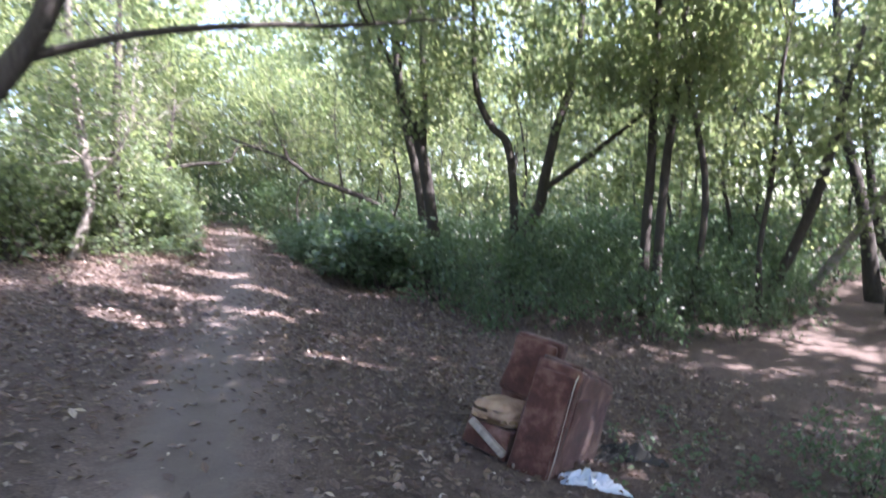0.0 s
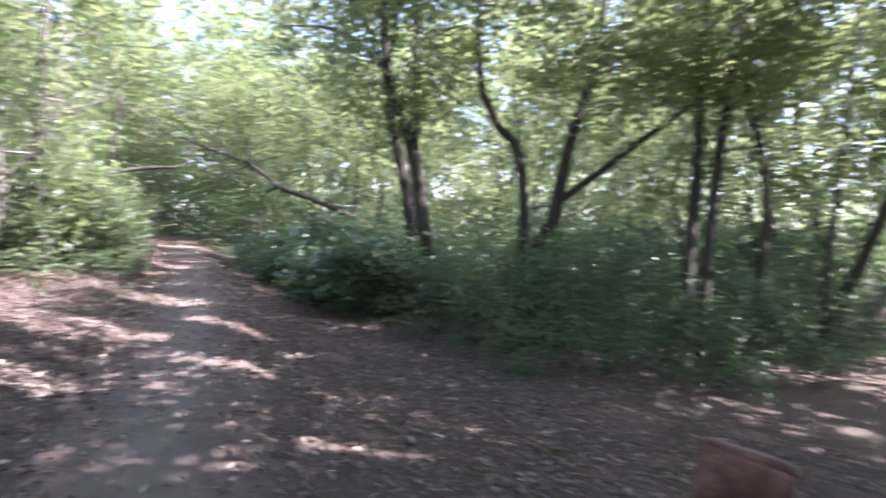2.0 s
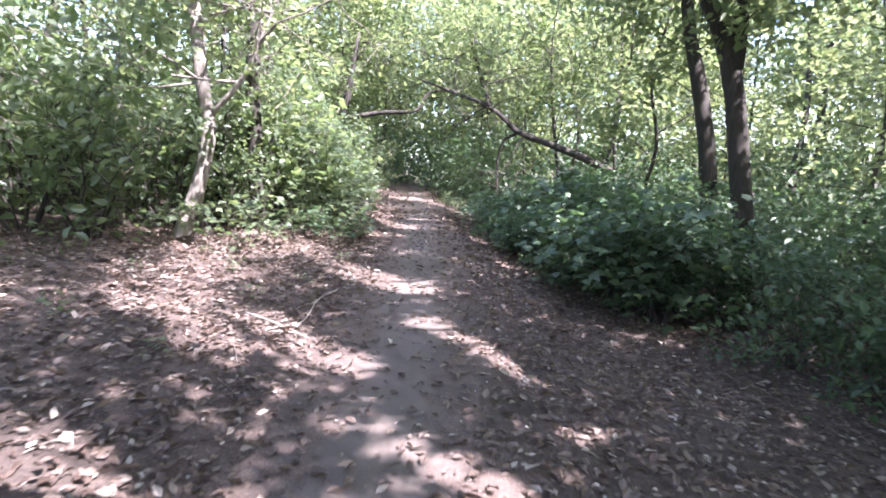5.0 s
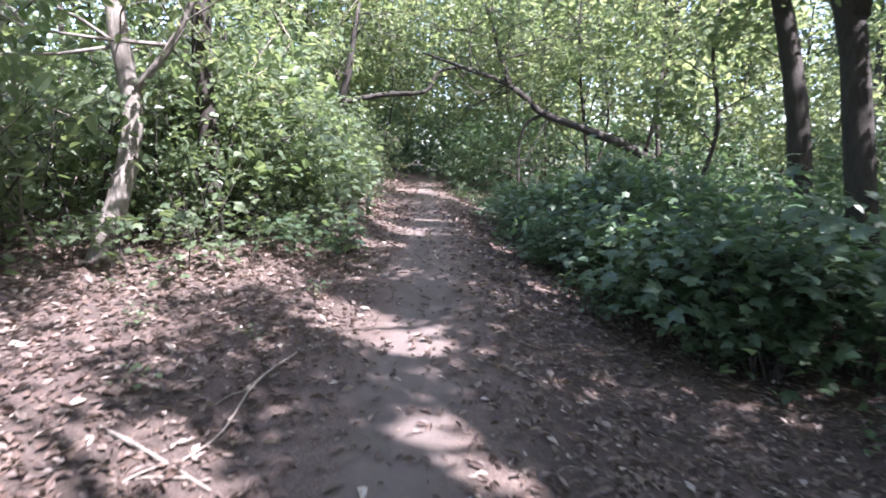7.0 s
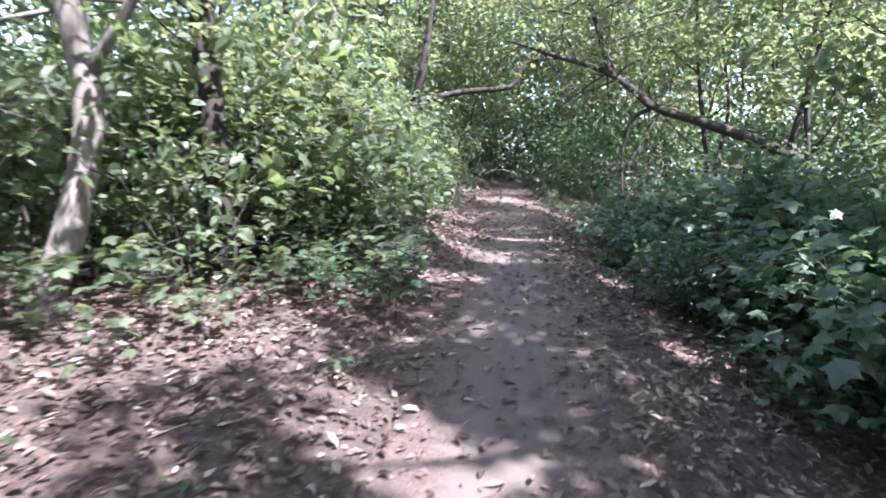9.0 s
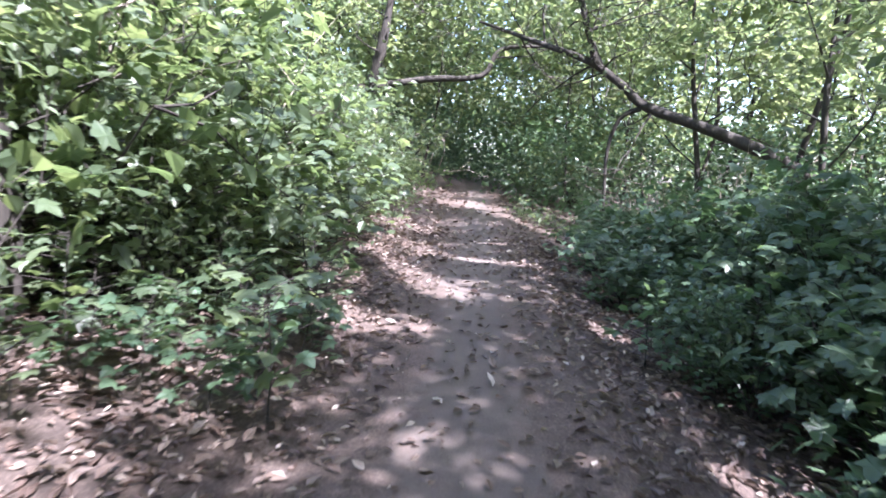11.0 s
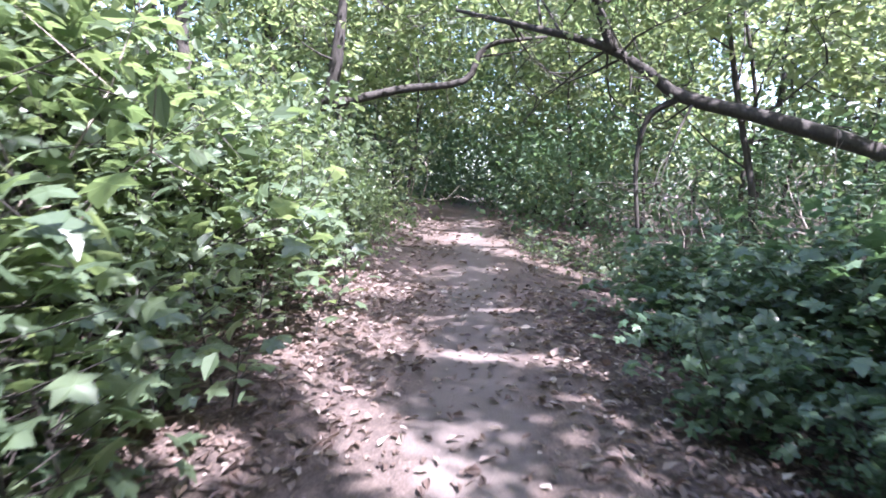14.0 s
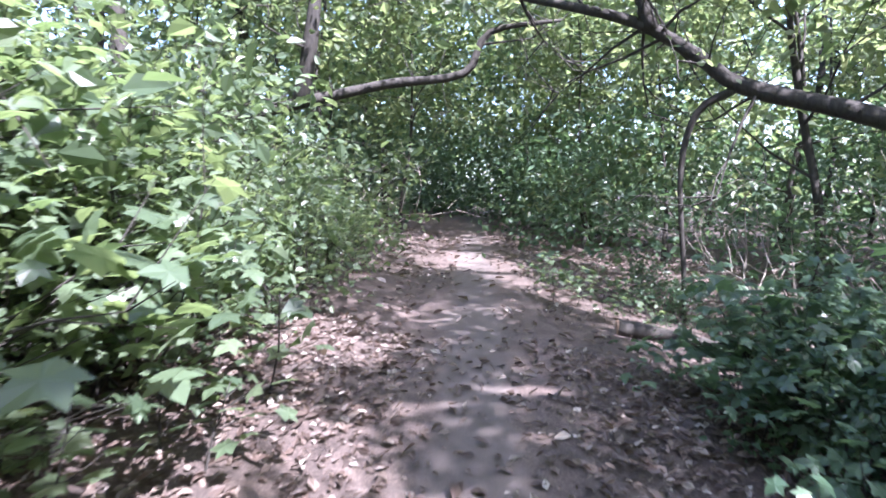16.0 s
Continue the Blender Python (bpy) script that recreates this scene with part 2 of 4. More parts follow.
ground = part("ground", tri_mesh("ground", np.stack([X, Y, Z], -1).reshape(-1, 3), quad_split(quads), True), SOIL)
tagged(ground, "brown woodland floor of soil and rotting leaf litter", "ground", kind="structure")

py = np.concatenate([np.arange(-12, 36, 0.12), np.arange(36, 70, 0.6)])
us = np.linspace(-0.85, 0.85, 13)
P, U = np.meshgrid(py, us, indexing="ij")
PX = np.interp(P, LINE_Y, LINE_X) + U * (1 + 0.12 * np.sin(P * 1.7) + 0.08 * np.sin(P * 4.1 + U))
PZ = height(PX, P) + 0.006 - 0.012 * (np.abs(U) > 0.8)
i, j = np.meshgrid(np.arange(len(py) - 1), np.arange(len(us) - 1), indexing="ij")
n2 = len(us)
quads = np.stack([i * n2 + j, i * n2 + j + 1, (i + 1) * n2 + j + 1, (i + 1) * n2 + j], -1).reshape(-1, 4)
me = tri_mesh("path", np.stack([PX, P, PZ], -1).reshape(-1, 3), quad_split(quads), True)
wear = me.attributes.new("wear", "FLOAT", "POINT")
wear.data.foreach_set("value", np.exp(-(U / np.interp(P, (0, 8, 40), (0.42, 0.31, 0.29))) ** 2 * 0.9).ravel().astype(np.float32) * 0.75)
path = part("path", me, PATH_DUST)
tagged(path, "narrow footpath of grey trodden earth through woods", "path", kind="structure")

# ---- fallen leaves ----
rng = np.random.default_rng(5)


def litter(name, n, xr, yr, size, keep):
    x, y = rng.uniform(*xr, n), rng.uniform(*yr, n)
    u = lateral(x, y)
    sel = rng.uniform(0, 1, n) < keep(u, y)
    x, y = x[sel], y[sel]
    s = rng.uniform(*size, len(x)) * rng.choice([0.7, 1.0, 1.35], len(x))
    z = height(x, y) + 0.012 + rng.uniform(0, 0.012, len(x))
    v, f = blades(rng, np.stack([x, y, z], -1), s, CURLED, 0.34, 0.0)
    ob = part(name, tri_mesh(name, v, f), LEAF_DRY)
    return tagged(ob, "dry brown and pale fallen leaves scattered over the ground", "fallen leaves", kind="stuff")


litter("leaf_litter", 125000, (-11, 4), (0.8, 23), (0.038, 0.08),
       lambda u, y: np.clip(0.18 + 0.9 * (np.abs(u) - 0.25), 0.18, 0.95) * np.clip(1.5 - np.abs(u) / 6, 0.25, 1) * np.interp(y, (4, 8), (0.45, 1.0)))
litter("leaf_litter_far", 14000, (-16, 12), (20, 34), (0.06, 0.11), lambda u, y: np.clip(0.1 + np.abs(u), 0.1, 0.8))
litter("leaf_litter_clearing", 4500, (-1, 9), (0.5, 9), (0.04, 0.08), lambda u, y: 0.8 + 0 * u)

# ---- plants ----


def limbs(rng, start, direction, length, radius, depth, out, tips, sides=5):
    """Grows a branch and its side branches; gathers the tubes and the tips."""
    d = np.asarray(direction, float)
    pts, p = [np.asarray(start, float)], np.asarray(start, float)
    for k in range(3):
        d = d + rng.normal(0, 0.22, 3) + np.array([0, 0, 0.06])
        d /= np.linalg.norm(d)
        p = p + d * length / 3
        pts.append(p)
    if depth:
        out.append(tube(pts, [radius, radius * 0.75, radius * 0.5, radius * 0.22], sides, sub=1, caps=False))
    else:
        out.append(tube([pts[0], pts[3]], [radius, radius * 0.22], 3, sub=1, caps=False))
    tips.extend(pts[1:])
    if depth > 0:
        for k in range(3):
            q = pts[1 + k % 3] if k else pts[3]
            e = d + rng.normal(0, 0.75, 3)
            e /= np.linalg.norm(e)
            limbs(rng, q, e, length * rng.uniform(0.45, 0.7), radius * 0.5, depth - 1, out, tips, 4)


def clump_leaves(rng, tips, per, spread, size, shape, tilt=0.7, flat=0.6):
    tips = np.asarray(tips)
    c = np.repeat(tips, per, 0)
    c = c + rng.normal(0, 1, c.shape) * np.array([spread, spread, spread * flat])
    return blades(rng, c, rng.uniform(*size, len(c)), shape, tilt)


def make_shrub(seed, tall=1.5, wide=0.85, stems=8, per=3, size=(0.065, 0.145), mat=None, shape=None, tilt=0.7):
    rng = np.random.default_rng(seed)
    root = new("shrub")
    wood, tips = [], []
    for k in range(stems):
        a = rng.uniform(0, 2 * np.pi)
        lean = rng.uniform(0.15, 0.8)
        d = np.array([np.cos(a) * lean, np.sin(a) * lean, 1.0])
        s = np.array([np.cos(a), np.sin(a), 0]) * rng.uniform(0, 0.12 * wide)
        limbs(rng, s - [0, 0, 0.08], d / np.linalg.norm(d), tall * rng.uniform(0.55, 0.95), 0.016, 2, wood, tips, 5)
    part("stem", tri_mesh("stem", *merge(wood), True), BARK, root)
    tips = [t for t in tips if t[2] > 0.12]
    part("foliage", leaf_mesh("foliage", clump_leaves(rng, tips, per, 0.16, size, shape or OVATE, tilt), shape or OVATE), mat or LEAF, root)
    return root


def make_tree(seed, tall, crown_from, spread, radius, per, size, boughs, mat, bark=None, name="tree"):
    """A young or grown tree: a wavering trunk, boughs with side branches, leaves in clumps at their ends."""
    rng = np.random.default_rng(seed)
    root = new(name)
    n = 6
    pts = np.zeros((n, 3))
    pts[:, 2] = np.linspace(-0.25, tall, n)
    drift = np.cumsum(rng.normal(0, tall * 0.028, (n, 2)), 0)
    pts[1:, :2] += drift[1:] - drift[0]
    rad = np.linspace(1, 0.25, n) * radius
    rad[0] *= 1.35
    wood, tips = [tube(pts, rad, 8, rng, 0.05)], []
    branches = []
    for k in range(boughs):
        z = crown_from + (tall - crown_from) * (k / boughs) ** 0.9
        s = np.array([np.interp(z, pts[:, 2], pts[:, m]) for m in range(3)])
        a = k * 2.4 + rng.uniform(-0.5, 0.5)
        up = rng.uniform(0.15, 0.8)
        d = np.array([np.cos(a), np.sin(a), up])
        reach = spread * rng.uniform(0.6, 1.1) * (1 - 0.45 * (z - crown_from) / (tall - crown_from + 0.01))
        limbs(rng, s, d / np.linalg.norm(d), reach, radius * 0.32, 2, branches, tips, 5)
    part("trunk", tri_mesh("trunk", *merge(wood), True), bark or BARK, root)
    tagged(part("branchwork", tri_mesh("branchwork", *merge(branches), True), bark or BARK, root), kind="stuff")
    part("crown", leaf_mesh("crown", clump_leaves(rng, tips, per, 0.30, size, DIAMOND), DIAMOND), mat, root)
    return root


def place(template, x, y, turn, scale, sink=0.05, lean=0.0):
    m = pose(x, y, float(height(x, y)) - sink, lean, 0, turn)
    ob = copy_thing(template, m)
    ob.scale = (scale, scale, scale)
    return ob


def drop_template(ob):
    for o in (*ob.children_recursive, ob):
        bpy.data.objects.remove(o)


def scatter(templates, n, xr, yr, allow, scale, gap, label, category, group, seed, lean=0.0):
    """Copies at random spots that allow() takes and that keep a gap from one another."""
    rnd = random.Random(seed)
    done = []
    for _ in range(n):
        x, y = rnd.uniform(*xr), rnd.uniform(*yr)
        u = float(lateral(x, y))
        s = allow(x, y, u)
        if not s or any((x - a) ** 2 + (y - b) ** 2 < gap * gap for a, b in done):
            continue
        done.append((x, y))
        k = rnd.uniform(*scale) * s
        which, turn, tip = rnd.choice(templates), rnd.uniform(0, 360), rnd.uniform(-lean, lean)
        if group == "tall trees" and (x + 3.7) ** 2 + (y - 25.9) ** 2 < 1.0:
            continue  # the arching tree stands here
        tagged(place(which, x, y, turn, k, lean=tip), label, category, group)
    return done


def right_thicket(x, y, u):
    """Shrubs fill the slope to the right, behind the clearing."""
    edge = np.interp(x, (-3.2, -1.9, -0.8, 0.2, 1.0, 1.8, 3.7, 6.3, 7.5, 9.0, 10.5), (16.0, 15.3, 14.7, 13.1, 11.6, 10.95, 10.5, 10.7, 12.2, 14.0, 16.5))
    side = np.interp(y, (13, 15.4, 16.5, 19, 22.5, 23.5, 25.6, 26.5, 40), (3.5, 2.35, 1.85, 1.75, 1.7, 3.2, 3.0, 1.3, 1.1))
    if u < side or (x > -3.2 and y < edge):
        return 0
    return float(np.interp(min(u - side, y - edge + 0.2 if x > -3.2 else 9), (0, 0.8, 2.5), (0.38, 0.6, 0.9)) * np.interp(y, (18, 21), (1.0, 0.7 if u < 3 else 1.05)))


def left_thicket(x, y, u):
    edge = np.interp(x, (-11, -9.5, -8.5, -7.0, -6.2, -5), (11.5, 12.3, 13.6, 14.6, 15.2, 17.0))
    side = np.interp(y, (14, 16, 18, 20.5, 24, 30), (1.7, 1.9, 2.0, 1.6, 1.8, 1.5))
    if u > -side or y < edge:
        return 0
    return float(np.interp(-u - side, (0, 0.8, 2.5), (0.45, 0.85, 1.35)))


def far_thicket(x, y, u):
    """Taller growth that closes round the path where it goes out of sight."""
    if abs(u) < np.interp(y, (28, 38, 44, 47), (1.9, 1.3, 1.0, 0.0)):
        return 0
    return float(np.interp(abs(u), (1, 3), (0.75, 1.2)))


shrubs = [make_shrub(20 + k) for k in range(4)]
shade_shrubs = [make_shrub(30 + k, 1.35, 0.9, 8, 3, (0.07, 0.15), LEAF_SHADED) for k in range(4)]
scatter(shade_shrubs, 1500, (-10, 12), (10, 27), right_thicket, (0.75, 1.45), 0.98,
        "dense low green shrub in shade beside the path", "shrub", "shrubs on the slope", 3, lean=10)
scatter(shrubs, 1300, (-15, -4), (11.5, 28), left_thicket, (0.6, 1.6), 1.05,
        "leafy green shrub lit by patches of sun", "shrub", "shrubs on the bank", 4, lean=12)


maples = [make_shrub(40 + k, 1.5, 0.9, 8, 2, (0.09, 0.19), LEAF, LOBED, 0.42) for k in range(3)]
shade_maples = [make_shrub(44 + k, 1.1, 0.9, 8, 2, (0.09, 0.18), LEAF_SHADED, LOBED, 0.4) for k in range(3)]
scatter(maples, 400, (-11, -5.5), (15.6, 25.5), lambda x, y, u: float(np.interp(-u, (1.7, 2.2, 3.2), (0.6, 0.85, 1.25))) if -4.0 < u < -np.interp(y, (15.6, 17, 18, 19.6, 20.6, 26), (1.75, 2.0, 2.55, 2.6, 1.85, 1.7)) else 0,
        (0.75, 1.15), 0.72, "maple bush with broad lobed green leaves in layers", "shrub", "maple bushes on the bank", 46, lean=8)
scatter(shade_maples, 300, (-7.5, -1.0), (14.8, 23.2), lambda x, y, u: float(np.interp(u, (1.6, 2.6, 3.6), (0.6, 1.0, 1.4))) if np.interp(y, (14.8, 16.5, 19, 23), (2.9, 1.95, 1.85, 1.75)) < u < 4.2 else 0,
        (0.75, 1.1), 0.8, "low spreading bush with broad green leaves darkened for shade", "shrub", "maple bushes on the slope", 47, lean=8)
for t in maples + shade_maples:
    drop_template(t)


def far_growth(name, clumps, xr, yr, allow, seed):
    """Undergrowth too far off to tell bush from bush."""
    rng = np.random.default_rng(seed)
    c, m = [], 0
    while m < clumps:
        x, y = rng.uniform(*xr), rng.uniform(*yr)
        k = allow(x, y, float(lateral(x, y)))
        if not k:
            continue
        m += 1
        p = rng.normal(0, 1, (150, 3)) * [0.85 * k, 0.85 * k, 0.0]
        p[:, 2] = rng.uniform(0, 1, 150) ** 0.8 * 3.0 * k
        p[:, :2] *= (1.1 - 0.2 * p[:, 2:3] / k)
        c.append(p + [x, y, float(height(x, y))])
    c = np.vstack(c)
    v, f = blades(rng, c, rng.uniform(0.14, 0.28, len(c)), DIAMOND, 0.7)
    tagged(part(name, leaf_mesh(name, (v, f), DIAMOND), LEAF_SHADED), "dense dark undergrowth deep in the woods", "undergrowth", kind="stuff")


far_growth("far_undergrowth", 330, (-32, 16), (28, 54), far_thicket, 5)
far_growth("path_end_undergrowth", 130, (-30, -6), (40, 52), lambda x, y, u: 1.35 if abs(u) < 7 and y > 45 - 1.2 * abs(u) and (y > 46 or abs(u) > 1.2) else 0, 8)
far_growth("side_undergrowth", 210, (12.5, 28), (-2, 28), lambda x, y, u: 0.7 if x < 15 else 1.7, 6)
far_growth("bank_undergrowth", 130, (-30, -15), (0, 28), lambda x, y, u: 0.85, 7)
for t in shrubs[1:] + shade_shrubs[1:]:
    drop_template(t)
tagged(place(shade_shrubs[0], 3.5, 4.7, 40, 0.42), "small green shrub at the edge of the clearing", "shrub")
tagged(place(shade_shrubs[0], 3.2, 3.5, 150, 0.36), "small green shrub at the edge of the clearing", "shrub")
for t in (shrubs[0], shade_shrubs[0]):
    drop_template(t)

small_trees = [make_tree(50 + k, 7.5 + k * 0.5, 1.9, 2.3, 0.07, 5, (0.14, 0.25), 10, LEAF_CANOPY, name="young_tree") for k in range(4)]


def beside(x, y, u):
    """Where the young trees may stand: clear of the path and of the clearing."""
    if abs(u) < np.interp(y, (22, 26, 32), (4.3, 3.3, 1.9)) or (-2.5 < x < 6 and y < 17.6) or (-2 < x < 11 and y < 12) or (u > 0 and y < 12) or (y < 15.5 and -10.5 < x < 0) or y < 3:
        return 0
    return 1.0


scatter(small_trees, 420, (-20, 16), (3, 42), beside, (0.75, 1.15), 2.5,
        "slender young tree with bright green leaves", "tree", "young trees", 8, lean=7)
for t in small_trees:
    drop_template(t)

tall_trees = [make_tree(70 + k, 13 + k, 6.5, 4.4, 0.16, 6, (0.26, 0.46), 12, LEAF_CANOPY, name="tall_tree") for k in range(3)]


def overhead(x, y, u):
    if abs(u) < np.interp(y, (0, 30, 36), (5.0, 5.0, 2.2)) or (-1 < x < 7.5 and 1 < y < 14) or (6 < x < 13 and 4.5 < y < 15) or (-12 < x < 3 and 2 < y < 16) or (-3.5 < x < 11 and 10 < y < 30):
        return 0
    return 1.0


# Crowns added overhead to keep direct sun off most of the ground.
scatter(tall_trees, 240, (-27, 24), (-10, 56), overhead, (0.85, 1.15), 4.3,
        "tall woodland tree with a high green crown added for shade", "tree", "tall trees", 9, lean=3)
# More trees added, mostly out of sight, to shade the clearing.
for x, y, a in ((6.6, 0.2, 20), (4.2, -3.4, 130), (1.6, -2.2, 75), (-2.6, -4.5, 300), (6.0, -6.5, 10),
                (15.6, 10.2, 160), (17.2, 14.6, 215), (19.0, 6.2, 330), (20.6, 11.4, 95), (18.4, 18.8, 270)):
    tagged(place(tall_trees[a % 3], x, y, a, 0.95), "tall woodland tree with a high green crown added for shade", "tree", "tall trees")
for t in tall_trees:
    drop_template(t)

# ---- far woods that close the view ----
rng = np.random.default_rng(61)
c = []
while len(c) < 240:
    x, y = rng.uniform(-24, -2), rng.uniform(27, 47)
    if abs(lateral(x, y)) < 6:
        c.append((x, y, rng.uniform(4.2, 13.5)))
c = np.repeat(np.array(c), 120, 0) + rng.normal(0, 1, (240 * 120, 3)) * [1.1, 1.1, 0.5]
v, f = blades(rng, c, rng.uniform(0.18, 0.34, len(c)), DIAMOND, 0.7)
tagged(part("far_canopy", leaf_mesh("far_canopy", (v, f), DIAMOND), LEAF_CANOPY), "leafy canopy meeting over the far end of the path", "foliage", kind="stuff")

rng = np.random.default_rng(62)
c = []
while len(c) < 150:
    x, y = rng.uniform(-34, 0), rng.uniform(34, 50)
    u = float(lateral(x, y))
    if abs(u) < 9:
        c.append((x, y, rng.uniform(2.9 if abs(u) < 2.5 and y < 44 else 1.0, 9.0)))
c = np.repeat(np.array(c), 150, 0) + rng.normal(0, 1, (150 * 150, 3)) * [1.1, 1.0, 0.45]
v, f = blades(rng, c, rng.uniform(0.16, 0.3, len(c)), DIAMOND, 0.7)
tagged(part("low_canopy", leaf_mesh("low_canopy", (v, f), DIAMOND), LEAF_SHADED), "dark low canopy closing over the end of the path", "foliage", kind="stuff")

rng = np.random.default_rng(77)
n = 64000
a = rng.uniform(0, 2 * np.pi, n)
r = rng.uniform(40, 60, n)
z = rng.uniform(0, 1, n) ** 1.5 * (15 + 3 * np.sin(a * 9) + 2 * np.sin(a * 23))
v, f = blades(rng, np.stack([-6 + r * np.cos(a), 16 + r * np.sin(a), z - 0.5], -1), rng.uniform(0.5, 1.1, n), DIAMOND, 0.8)
tagged(part("far_woods", tri_mesh("far_woods", v, f), LEAF_CANOPY), "distant green foliage of the surrounding woods", "woods", kind="stuff")

# ---- the named trees ----


def grown_tree(label, stems, bough_tips=(), seed=1, bark=None, per=9, spread=0.35, size=(0.09, 0.15), sides=9, sprays=8, spray_len=1.5, shape=OVATE, bare=0):
    """A tree from the lines of its stems: each is (points, radii). Leafy sprays grow from the upper part of each stem."""
    rng = np.random.default_rng(seed)
    root = new("tree")
    x, y, z = stems[0][0][0]
    root.location = (x, y, z)
    off = np.array([x, y, z])
    tips, branches = [], []
    for k, (pts, rad) in enumerate(stems):
        pts = np.asarray(pts, float) - off
        part("trunk" if k == 0 else "limb", tri_mesh("trunk", *tube(pts, rad, sides, rng, 0.05), True), bark or BARK, root)
        for m in range(sprays):
            w = rng.uniform(0.45, 1.0) * (len(pts) - 1)
            i = min(int(w), len(pts) - 2)
            s = pts[i] + (pts[i + 1] - pts[i]) * (w - i)
            d = rng.normal(0, 1, 3)
            d[2] = abs(d[2]) * 0.6 + 0.1
            limbs(rng, s, d / np.linalg.norm(d), rng.uniform(0.7, 1.2) * spray_len, max(0.012, rad[-1] * 0.35), 2, branches, tips, 5)
    for k in range(bare):  # leafless side twigs
        pts = np.asarray(stems[k % len(stems)][0], float) - off
        w = rng.uniform(0.4, 1.0) * (len(pts) - 1)
        i = min(int(w), len(pts) - 2)
        d = rng.normal(0, 1, 3) * [1, 0.7, 0.7]
        limbs(rng, pts[i] + (pts[i + 1] - pts[i]) * (w - i), d / np.linalg.norm(d), rng.uniform(0.9, 2.0), 0.026, 2, branches, [], 5)
    tagged(part("branchwork", tri_mesh("branchwork", *merge(branches), True), bark or BARK, root), kind="stuff")
    tips = np.asarray(tips)
    w = tips + off
    low = w[:, 2] < np.interp(w[:, 1], (0, 18, 24, 27), (4.2, 4.4, 5.0, 5.6))
    tips = tips[~((np.abs(lateral(w[:, 0], w[:, 1])) < 2.0) & low & (w[:, 1] < 29))]
    part("crown", leaf_mesh("crown", clump_leaves(rng, tips, per, spread, size, shape), shape), LEAF_CANOPY, root)
    return tagged(root, label, "tree")


def foot(x, y):
    return (x, y, float(height(x, y)) - 0.15)


grown_tree("dark leaning trunk with two stems above the thicket",
           [([foot(-0.05, 17.4), (-0.28, 17.4, 1.2), (-0.68, 17.35, 3.6), (-1.2, 17.3, 4.9), (-1.35, 17.3, 6.5), (-1.5, 17.4, 9.5)], [0.2, 0.175, 0.16, 0.14, 0.11, 0.05]),
            ([(-0.6, 17.3, 3.5), (-0.55, 17.5, 5.0), (-0.6, 17.6, 7.0), (-0.4, 17.8, 9.5)], [0.13, 0.11, 0.09, 0.04]),
            # High limb added so that its leaves shade the path below.
            ([(-1.25, 17.3, 5.6), (-0.9, 15.7, 6.8), (-0.5, 14.3, 7.4), (0.4, 13.2, 7.8)], [0.06, 0.05, 0.04, 0.015])], seed=11, sprays=11, spray_len=1.7, size=(0.12, 0.2), per=7)
grown_tree("slim dark trunk standing behind another",
           [([foot(-0.4, 19.0), (-0.7, 19.0, 2.0), (-0.95, 19.0, 3.4), (-1.3, 19.1, 5.0), (-1.6, 19.2, 8.5)], [0.2, 0.17, 0.15, 0.12, 0.05]),
            # Three high limbs, added for the shade they cast on the path.
            ([(-1.35, 19.1, 5.4), (-1.7, 17.2, 6.3), (-2.1, 15.4, 6.7), (-1.9, 13.8, 6.8)], [0.06, 0.05, 0.035, 0.015]),
            ([(-1.4, 19.1, 5.8), (-2.2, 20.4, 7.0), (-3.4, 21.6, 7.8), (-4.8, 22.2, 8.0)], [0.07, 0.055, 0.04, 0.02]),
            ([(-1.5, 19.15, 7.0), (-1.2, 20.6, 8.2), (-1.6, 22.0, 8.8), (-2.4, 23.0, 9.0)], [0.06, 0.05, 0.035, 0.02])], seed=12, sprays=12, spray_len=1.8, size=(0.12, 0.2))
grown_tree("forked dark tree with a bent stem and a rising side limb",
           [([foot(1.75, 16.0), (2.2, 15.95, 1.0), (2.58, 15.9, 1.75), (2.7, 15.9, 2.4), (3.0, 15.85, 3.8), (3.47, 15.75, 5.4), (3.8, 15.8, 8.5)], [0.2, 0.17, 0.155, 0.14, 0.12, 0.1, 0.04]),
            # Limb added high out of sight to shade path and slope.
            ([(3.7, 15.8, 6.9), (2.2, 13.9, 7.2), (0.4, 12.3, 7.3), (-1.0, 11.3, 7.2)], [0.06, 0.05, 0.04, 0.015]),
            ([foot(1.85, 15.8), (1.9, 15.8, 1.0), (1.88, 15.8, 2.0), (1.72, 15.85, 3.35), (1.23, 15.9, 3.95), (0.85, 15.92, 5.1), (0.8, 16, 8.0)], [0.13, 0.12, 0.11, 0.11, 0.1, 0.08, 0.03]),
            ([(2.66, 15.9, 2.15), (3.6, 15.7, 2.87), (5.2, 15.2, 4.15), (6.2, 15.0, 4.8)], [0.09, 0.075, 0.055, 0.02])], seed=13, sprays=9, spray_len=1.7, size=(0.12, 0.2), per=9)
